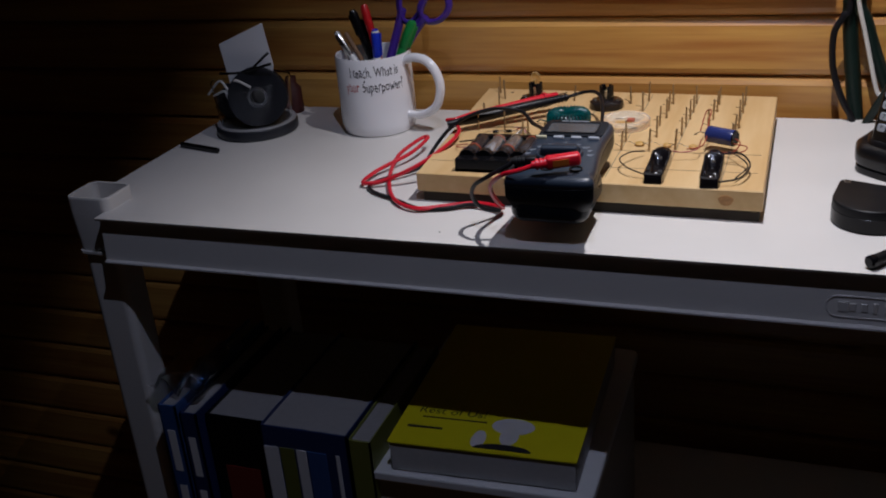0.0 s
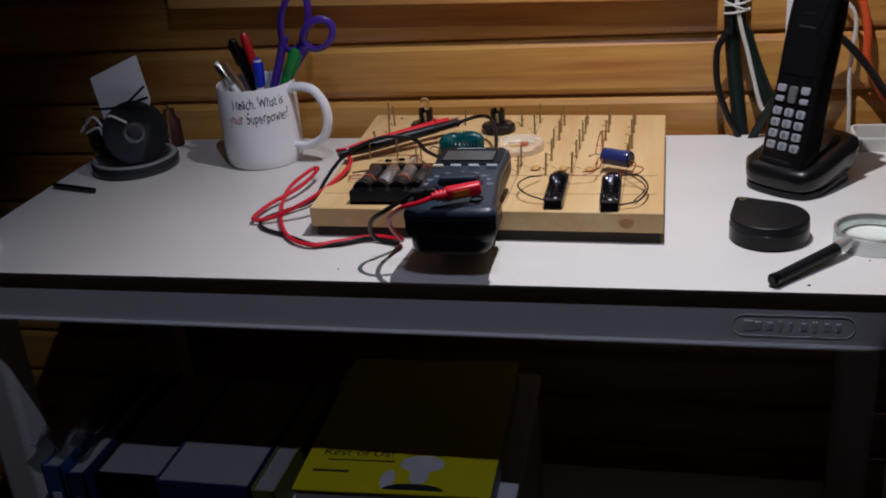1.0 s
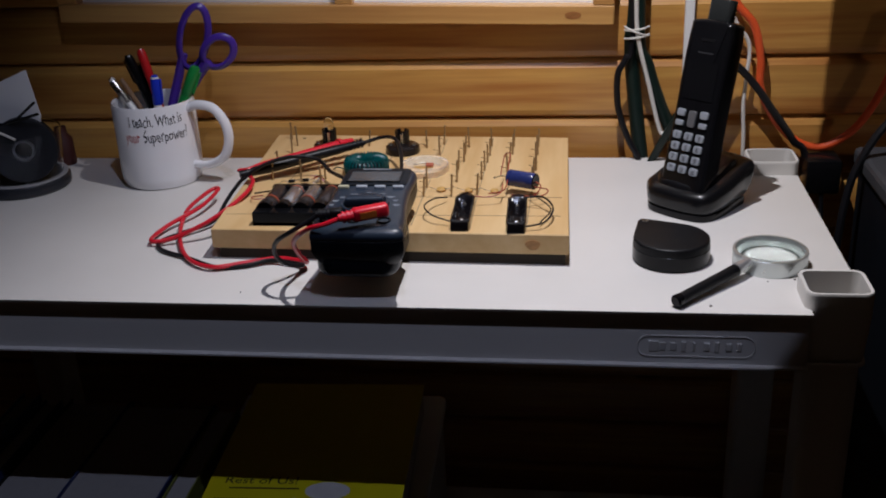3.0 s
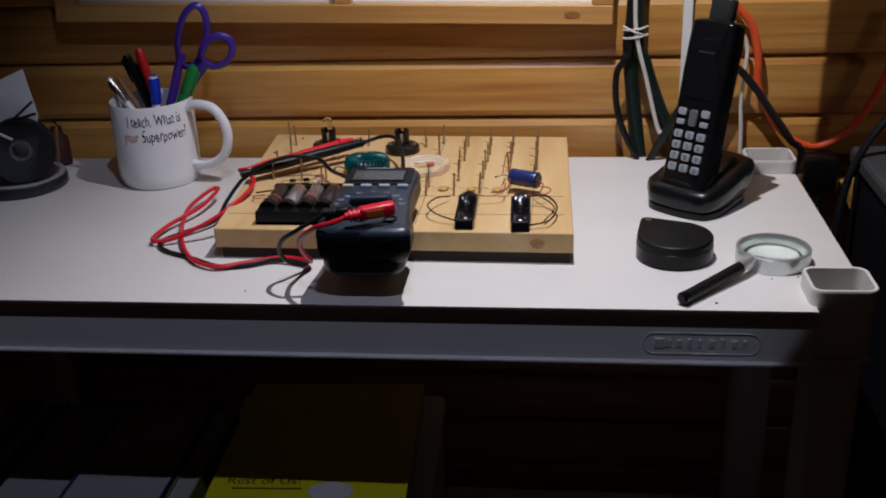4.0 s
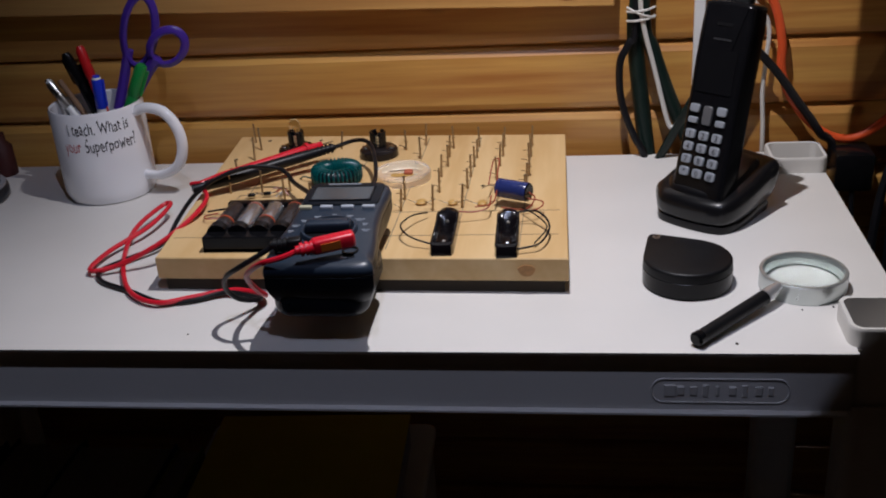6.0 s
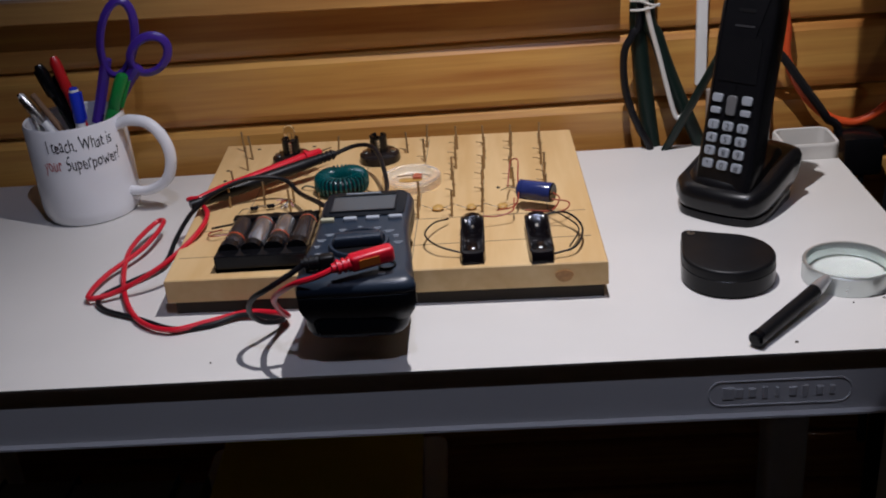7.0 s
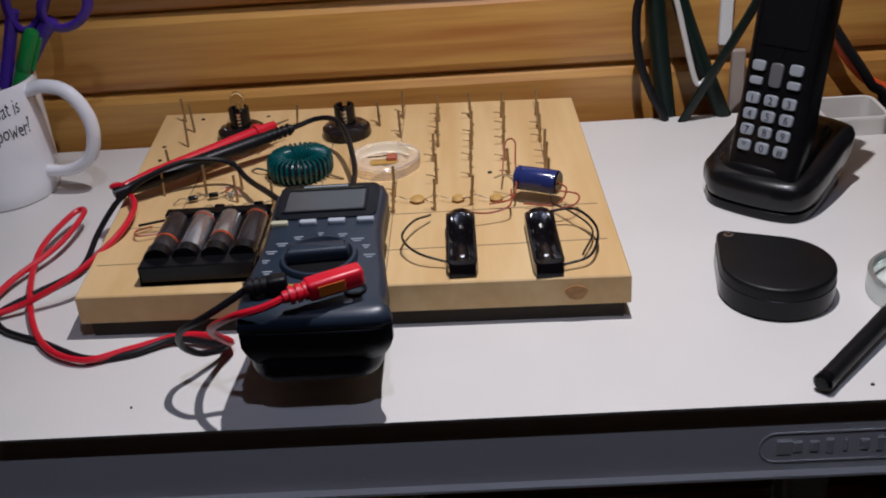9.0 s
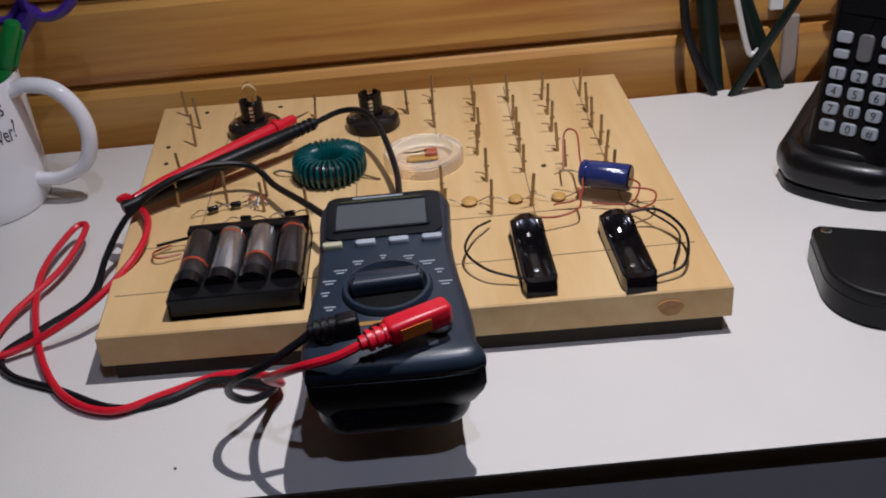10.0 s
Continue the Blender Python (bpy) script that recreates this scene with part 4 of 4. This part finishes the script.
part("rod", tube([(0.040, 0.2475, 0.980), (0.066, 0.2480, 1.000)], 0.0014, 6, smooth=False), BLACK, w)
tagged(part("pencil_stub", tube([(-0.040, 0.207, 0.9035), (0.016, 0.193, 0.9035)], (0.0034, 0.0030), 6, smooth=False), BLACK), "short dark pencil lying on the shelf", "pencil")

# ---- cordless phone ----
PH = pose(0.7275, 0.233, T, 0, 0, -40)
ph = thing("phone_cradle", "black plastic charging cradle for a cordless handset", "phone cradle")
ph.matrix_world = PH
foot_o = [(p.x * 0.95, p.y * 0.95) for p in spline([(-0.040, -0.030, 0), (-0.022, -0.045, 0), (0.022, -0.045, 0), (0.040, -0.030, 0), (0.041, 0.022, 0), (0.034, 0.042, 0), (-0.034, 0.042, 0), (-0.041, 0.022, 0), (-0.040, -0.030, 0)], 5)[:-1]]
CRADLE = plain("cradle_black", (0.005, 0.005, 0.006), 0.30, vary=0.2, bump=0.03, coat=0.35)


def cradle_shell(levels, shift=0.0):
    """Stacked outlines: scale at the front and back, height at the front and back."""
    b = bmesh.new()
    lv = []
    for sf, sb, zf, zb in levels:
        row = []
        for x, y in foot_o:
            u = (y + 0.043) / 0.083
            g = sf + (sb - sf) * u
            row.append(b.verts.new((x * g, y * g + shift, zf + (zb - zf) * u ** 1.3 if u > 0 else zf)))
        lv.append(row)
    for a, c in zip(lv, lv[1:]):
        n = len(a)
        for k in range(n):
            b.faces.new((a[k], a[(k + 1) % n], c[(k + 1) % n], c[k]))
    b.faces.new(lv[0][::-1])
    b.faces.new(lv[-1])
    return b


part("foot", cradle_shell(((0.97, 0.80, 0.0, 0.0), (0.99, 0.82, 0.002, 0.002), (0.98, 0.82, 0.006, 0.007), (0.93, 0.80, 0.0075, 0.010)), -0.003), BLACK, ph, "", True)
part("shell", cradle_shell(((0.94, 0.80, 0.0070, 0.009), (0.985, 0.86, 0.0085, 0.014), (1.0, 0.93, 0.0115, 0.024), (1.0, 0.96, 0.0165, 0.034), (0.985, 0.965, 0.0205, 0.0395), (0.95, 0.94, 0.0235, 0.0425), (0.88, 0.89, 0.0258, 0.0437), (0.80, 0.82, 0.0270, 0.0440)), -0.003), CRADLE, ph, "", True)
part("cup", cradle_shell(((0.76, 0.70, 0.0220, 0.030), (0.75, 0.70, 0.0275, 0.040), (0.72, 0.68, 0.0305, 0.0445), (0.67, 0.65, 0.0320, 0.0465), (0.58, 0.58, 0.0322, 0.0467)), -0.006), CRADLE, ph, "", True)

hs = thing("cordless_handset", "black cordless telephone handset standing in its cradle", "telephone")
HM = pose(0.7255, 0.2182, T, 0, 0, -41.3) @ pose(-0.003, -0.014, 0.017) @ pose(0, 0, 0, -13.4, 0, 0)
hs.matrix_world = HM
prof = [(p.x * (1.03 - 0.75 * p.y), p.y) for p in spline([(-0.020, 0, 0), (0.020, 0, 0), (0.0235, 0.010, 0), (0.0232, 0.070, 0), (0.0245, 0.120, 0), (0.0240, 0.150, 0), (0.0190, 0.1585, 0), (-0.0190, 0.1585, 0), (-0.0240, 0.150, 0), (-0.0245, 0.120, 0), (-0.0232, 0.070, 0), (-0.0235, 0.010, 0), (-0.020, 0, 0)], 4)[:-1]]
part("body", prism(prof, -0.010, 0.013, 0.0045, 3), BLACK, hs, "", True, pose(0, 0, 0, 90, 0, 0))
part("screen", prism(rounded(-0.016, 0.016, 0.088, 0.122, 0.002), 0.0128, 0.0136), plain("dark_screen", (0.006, 0.006, 0.007), 0.1), hs, "", False, pose(0, 0, 0, 90, 0, 0))
part("brand_bar", box(-0.008, 0.008, 0.1290, 0.1305, 0.0126, 0.0134), plain("dim_print", (0.025, 0.025, 0.028), 0.5), hs, "", False, pose(0, 0, 0, 90, 0, 0))
part("earpiece", prism(rounded(-0.007, 0.007, 0.140, 0.1425, 0.001), 0.0126, 0.0134), RUBBER, hs, "", False, pose(0, 0, 0, 90, 0, 0))
part("aerial", prism(rounded(-0.012, 0.012, -0.006, 0.007, 0.005), 0.152, 0.178, 0.002, 2), plain("smoky_black", (0.02, 0.022, 0.022), 0.25), hs, "", True)


def key(x, y, w, h, mat_):
    return part("key", prism(rounded(x - w / 2, x + w / 2, y - h / 2, y + h / 2, min(w, h) * 0.28, 3), 0.0122, 0.0150, 0.0005, 1), mat_, hs, "", True, pose(0, 0, 0, 90, 0, 0))


KEYW = plain("pale_phone_key", (0.25, 0.27, 0.30), 0.4, vary=0.08)
digits = [["1", "2", "3"], ["4", "5", "6"], ["7", "8", "9"], ["*", "0", "#"]]
for r in range(4):
    for c in range(3):
        x, y = -0.0132 + c * 0.0122, 0.0545 - r * 0.01015
        k = key(x, y, 0.0088, 0.0070, KEYW)
        g = lettering(digits[r][c], 0.0066)
        bmesh.ops.translate(g, verts=g.verts[:], vec=(x, y - 0.0023, 0.01515))
        part("digit", g, INK, k)
for x, y, w_, h_ in ((-0.0130, 0.0750, 0.0086, 0.0064), (0.0116, 0.0755, 0.0086, 0.0068), (-0.0132, 0.0655, 0.0084, 0.0048), (0.0116, 0.0660, 0.0084, 0.0048)):
    key(x, y, w_, h_, KEYW)
key(-0.0008, 0.0705, 0.0082, 0.0150, plain("dim_navigation_key", (0.10, 0.10, 0.105), 0.4))

# ---- loupe case ----
lp = thing("loupe_case", "black teardrop folding loupe case lying flat", "loupe", (0, 0, T))
out = []
cx, cy, r = 0.6925, 0.1015, 0.0315
ex, ey, er = 0.6715, 0.1365, 0.0055
d = Vector((ex - cx, ey - cy))
base = math.atan2(d.y, d.x)
off = math.acos((r - er) / d.length)
for k in range(37):
    a = base + off + (2 * math.pi - 2 * off) * k / 36
    out.append((cx + r * math.cos(a), cy + r * math.sin(a)))
for k in range(9):
    a = base - off + 2 * off * k / 8
    out.append((ex + er * math.cos(a), ey + er * math.sin(a)))
part("case", prism(out, 0.0, 0.0205, 0.0022, 3), RUBBER, lp, "", True)
part("side_band", prism([(cx + (x - cx) * 1.012, cy + (y - cy) * 1.012) for x, y in out], 0.001, 0.0135, 0.0006, 1), BLACK, lp, "", True)
part("rivet", lathe([(0.0030, 0.0), (0.0030, 0.0010), (0.0016, 0.0012), (0.0014, 0.0)], 16), STEEL, lp, "small metal rivet", True, pose(ex + 0.001, ey - 0.002, 0.0202))

# ---- magnifying glass ----
mg = thing("magnifying_glass", "round magnifying glass with a black handle", "magnifying glass", (0.7715, 0.093, T))
mg.scale = (0.92, 0.92, 0.92)
part("rim", lathe([(0.0290, 0.001), (0.0322, 0.0), (0.0326, 0.0006), (0.0326, 0.0140), (0.0320, 0.0147), (0.0300, 0.0147), (0.0296, 0.0140), (0.0296, 0.001)], 48), plain("silver_rim", (0.60, 0.64, 0.63), 0.3, 0.75, vary=0.08), mg, smooth=True)
part("lens", lathe([(0, 0.0125), (0.012, 0.0118), (0.022, 0.0102), (0.0294, 0.0080), (0.0294, 0.0070), (0.022, 0.0052), (0.012, 0.0040), (0, 0.0036)], 40), LENS, mg, smooth=True, m=pose(0, 0, 0.0026)).visible_shadow = False
hv = Vector((-0.0865, -0.0905, 0)).normalized()
part("ferrule", tube([hv * 0.0325 + Vector((0, 0, 0.0125)), hv * 0.040 + Vector((0, 0, 0.0115)), hv * 0.050 + Vector((0, 0, 0.010))], (0.0036, 0.0058), 12), plain("bright_ferrule", (0.85, 0.85, 0.86), 0.28, 0.8, vary=0.1), mg, smooth=True)
part("handle", tube([hv * 0.048 + Vector((0, 0, 0.0098)), hv * 0.075 + Vector((0, 0, 0.0085)), hv * 0.126 + Vector((0, 0, 0.0062))], (0.0054, 0.0052), 14), RUBBER, mg, smooth=True)
part("end_cap", lathe([(0.0055, 0), (0.0056, 0.005), (0.004, 0.0065), (0, 0.0066)], 14), BLACK, mg, smooth=True, m=Matrix.Translation(hv * 0.1235 + Vector((0, 0, 0.0064))) @ hv.to_track_quat("Z", "Y").to_matrix().to_4x4())

# ---- cables and rods behind the phone ----
cb = thing("tied_tubes", "dark green tubes tied together with white string", "tubes")
part("tube", tube([(0.6850, 0.380, 0.870), (0.6800, 0.378, 0.900), (0.6690, 0.378, 0.989), (0.6670, 0.378, 1.031), (0.6700, 0.378, 1.065), (0.6720, 0.378, 1.25)], 0.0078, 10), GREENROD, cb, smooth=True)
part("tube", tube([(0.7360, 0.374, 0.870), (0.7160, 0.370, 0.917), (0.6980, 0.370, 0.960), (0.6830, 0.370, 1.003), (0.6735, 0.370, 1.044), (0.6740, 0.371, 1.25)], 0.0066, 10), GREENROD, cb, smooth=True)
part("lead", tube([(0.6790, 0.368, 0.880), (0.6760, 0.366, 0.903), (0.6660, 0.366, 0.922), (0.6545, 0.366, 0.956), (0.6530, 0.366, 0.992), (0.6610, 0.366, 1.010), (0.6670, 0.366, 1.033), (0.6660, 0.366, 1.20)], 0.0034, 8), WIREBLK, cb, smooth=True)
part("string", tube([(0.6690, 0.362, 1.200), (0.6700, 0.362, 1.068), (0.6735, 0.362, 1.028), (0.6840, 0.362, 0.987), (0.6970, 0.361, 0.937), (0.7020, 0.360, 0.931), (0.7060, 0.360, 0.934)], 0.0022, 8), WHITEWIRE, cb, smooth=True)
for z0, z1 in ((1.0385, 1.0425), (1.0300, 1.0345), (1.0425, 1.0330)):
    part("knot", tube([(0.6590, 0.368, z0), (0.6660, 0.361, z0 + (z1 - z0) * 0.3), (0.6760, 0.3595, z0 + (z1 - z0) * 0.7), (0.6840, 0.367, z1)], 0.0011, 6), WHITEWIRE, cb, smooth=True)
tagged(part("white_strip", box(0.721, 0.731, 0.388, 0.394, 0.951, 1.30, 0.001, 1), WHITEPL), "narrow white plastic strip on the wall", "strip")
part("strap", tube([(0.688, 0.366, 0.893), (0.711, 0.352, 0.945), (0.737, 0.345, 0.998), (0.758, 0.343, 1.045)], 0.0062, 10, flat=0.5), GREENROD, cb, smooth=True)
tagged(part("beige_strip", box(0.731, 0.742, 0.383, 0.389, 0.80, 0.948, 0.001, 1), plain("beige_grey_tape", (0.30, 0.25, 0.22), 0.6)), "beige grey strip hanging against the wall", "strip")
oc = thing("orange_cable", "thick orange red cable hanging in a loop", "cable")
part("cord", tube([(0.752, 0.380, 1.20), (0.760, 0.380, 1.090), (0.771, 0.380, 1.062), (0.790, 0.380, 1.039), (0.799, 0.380, 1.004), (0.801, 0.380, 0.974), (0.817, 0.379, 0.941), (0.842, 0.379, 0.916), (0.868, 0.378, 0.910), (0.895, 0.379, 0.925), (0.914, 0.379, 0.952), (0.930, 0.380, 0.992), (0.945, 0.380, 1.05)], 0.0042, 10), REDCABLE, oc, smooth=True)
wc = thing("white_cable", "thin white cable hanging down the wall", "cable")
part("cord", tube([(0.758, 0.384, 1.20), (0.766, 0.382, 1.062), (0.786, 0.381, 1.021), (0.786, 0.381, 0.986), (0.785, 0.382, 0.956), (0.788, 0.384, 0.912), (0.790, 0.386, 0.80)], 0.0021, 8), WHITEWIRE, wc, smooth=True)
bc = thing("black_cable", "black cable draped beside the shelf corner", "cable")
part("cord", tube([(0.745, 0.352, 1.016), (0.769, 0.368, 1.004), (0.793, 0.370, 0.980), (0.815, 0.371, 0.950), (0.837, 0.372, 0.919), (0.854, 0.374, 0.885), (0.862, 0.370, 0.70)], 0.0040, 8), WIREBLK, bc, smooth=True)
part("cord", tube([(0.93, 0.340, 0.960), (0.905, 0.335, 0.925), (0.888, 0.330, 0.880), (0.880, 0.320, 0.80), (0.878, 0.310, 0.60)], 0.0042, 8), WIREBLK, bc, smooth=True)
pa_ = thing("power_adapter", "small black power adapter hanging by the corner", "adapter")
part("block", box(0.848, 0.884, 0.345, 0.385, 0.868, 0.905, 0.004, 2), BLACK, pa_, smooth=True)
part("tail", tube([(0.866, 0.350, 0.870), (0.868, 0.345, 0.80), (0.862, 0.345, 0.65)], 0.0025, 8), WIREBLK, pa_, smooth=True)
sb = thing("storage_box", "grey box standing beside the shelf unit", "box")
# the sides' shade is put into the body colour, the lid stays grey
part("body", box(0.905, 1.25, 0.15, 0.37, 0.0, 0.892, 0.006, 2), METERDARK, sb, "lower body coloured dark for its unlit sides")
part("lid", box(0.900, 1.255, 0.145, 0.375, 0.892, 0.912, 0.005, 2), GREYBOX, sb)

# ---- books on the lower shelf ----


def book(x0, x1, y0, depth, h, cover, label, z=LOW, lean=0.0):
    e = thing("book", label, "book", ((x0 + x1) / 2, y0, z), 0, "books on the lower shelf")
    w_ = (x1 - x0) / 2 - 0.0008
    b = bmesh.new()
    box(-w_, -w_ + 0.0016, 0, depth, 0, h, bm=b)
    box(w_ - 0.0016, w_, 0, depth, 0, h, bm=b)
    box(-w_, w_, 0, 0.0022, 0, h, bm=b)
    part("cover", b, cover, e)
    part("page_block", box(-w_ + 0.0016, w_ - 0.0016, 0.0022, depth - 0.004, 0.002, h - 0.003), SHADEDPAGES, e)
    for k in range(random.choice((1, 2)) if x1 - x0 < 0.05 else 0):
        z0 = h * (0.35 + 0.3 * k)
        part("title_bar", box(-w_ * 0.45, w_ * 0.45, -0.0004, 0.0006, z0, z0 + h * 0.22), PAPER if cover not in (OLIVE,) else INK, e)
    return e


BK = 0.690 - LOW
for x0, x1, y0, h, cv, lb in ((0.020, 0.042, -0.004, BK + 0.004, BLUECOV, "blue paperback standing on the lower shelf"), (0.043, 0.064, -0.002, BK - 0.004, NAVY, "dark blue hardback standing on the lower shelf"),
                              (0.066, 0.139, 0.010, BK - 0.010, BLACK, "thick black book with a red label on its spine"),
                              (0.142, 0.239, -0.008, BK, NAVY, "very thick textbook with coloured stripes on its spine"),
                              (0.241, 0.266, -0.012, BK, OLIVE, "olive green paperback standing on the lower shelf")):
    e = book(x0, x1, y0, 0.19, h, cv, lb)
    w_ = (x1 - x0) / 2
    if cv is BLACK:
        part("spine_label", box(-w_ * 0.6, w_ * 0.55, -0.0008, 0.0004, 0.02, h * 0.72), DARKRED, e)
    if x1 - x0 > 0.09:
        for k, (a, c, mt_) in enumerate(((-0.95, -0.62, PAPER), (-0.58, -0.25, OLIVE), (-0.20, 0.02, PAPER), (0.06, 0.48, BLUECOV), (0.70, 0.78, PAPER))):
            part("spine_stripe", box(w_ * a, w_ * c, -0.0008, 0.0004, 0.01, h - 0.024), mt_, e)
pb_ = thing("plastic_bag", "crumpled clear plastic sleeve over the books", "plastic bag", (0.03, 0.06, 0.695))
b = bmesh.new()
bmesh.ops.create_grid(b, x_segments=14, y_segments=14, size=0.05)
for v in b.verts:
    v.co.z = 0.012 + 0.016 * noise.noise(v.co * 40) + 0.02 * max(0, v.co.y)
    v.co.x *= 0.6
part("film", b, glassy("plastic_film", (0.9, 0.9, 0.92), 0.35, 1.1), pb_, smooth=True)

tr = thing("paper_tray", "white plastic tray stacked with papers", "tray", (0.366, 0, 0), 1.5)
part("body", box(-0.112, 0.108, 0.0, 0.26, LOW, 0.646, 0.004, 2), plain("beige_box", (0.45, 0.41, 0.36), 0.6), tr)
part("lid", prism(rounded(-0.114, 0.112, -0.008, 0.268, 0.010), 0.646, 0.656, 0.002, 2), WHITEPL, tr)
yb = thing("yellow_book", "yellow paperback with a cartoon cover lying flat", "book", (0.3715, 0.000, 0.656), 2.5)
part("page_block", box(-0.090, 0.090, 0.0, 0.228, 0.001, 0.033, 0.001, 1), plain("pale_pages", (0.52, 0.51, 0.50), 0.85, vary=0.1, scale=150), yb)
part("cover", prism(rounded(-0.0915, 0.0915, -0.0015, 0.232, 0.001), 0.033, 0.0343), YELLOW, yb)
FACE = plain("pale_print", (0.60, 0.58, 0.58), 0.45)
part("printed_oval", prism([(0.022 + 0.021 * math.cos(a), 0.043 + 0.013 * math.sin(a)) for a in [2 * math.pi * k / 24 for k in range(24)]], 0.0343, 0.0346), FACE, yb, "pale printed shape")
part("printed_oval", prism([(0.022 + 0.009 * math.cos(a), 0.026 + 0.014 * math.sin(a)) for a in [2 * math.pi * k / 24 for k in range(24)]], 0.0343, 0.03465), FACE, yb)
part("printed_oval", prism([(0.020 + 0.028 * math.cos(a), 0.004 + 0.009 * math.sin(a)) for a in [2 * math.pi * k / 24 for k in range(13)]], 0.0343, 0.0347), INK, yb)
part("printed_oval", prism([(-0.006 + 0.007 * math.cos(a), 0.018 + 0.014 * math.sin(a)) for a in [2 * math.pi * k / 24 for k in range(24)]], 0.0343, 0.0346), FACE, yb)
t_ = lettering("Rest of Us!", 0.0155)
bmesh.ops.translate(t_, verts=t_.verts[:], vec=(-0.042, 0.052, 0.0347))
part("title", t_, INK, yb, "black title lettering")
part("author_bar", box(-0.080, -0.045, 0.0265, 0.0295, 0.0343, 0.0347), INK, yb)
part("subtitle_bar", box(-0.070, -0.005, 0.0445, 0.0462, 0.0343, 0.0347), INK, yb)

# ---- crumbs on the shelf top ----
for x, y, r in ((0.716, 0.012, 0.0011), (0.790, 0.004, 0.0013), (0.786, 0.062, 0.0009), (0.343, 0.022, 0.0008), (0.765, 0.058, 0.0007)):
    b = lathe([(0, r), (r * 0.8, r * 0.7), (r, 0.0), (0, 0)], 7)
    for v in b.verts:
        v.co.x *= random.uniform(0.7, 1.3)
    tagged(part("crumb", b, DARKBROWN, None, m=pose(x, y, T)), "tiny dark crumb on the grey shelf top", "crumb", "crumbs on the shelf")
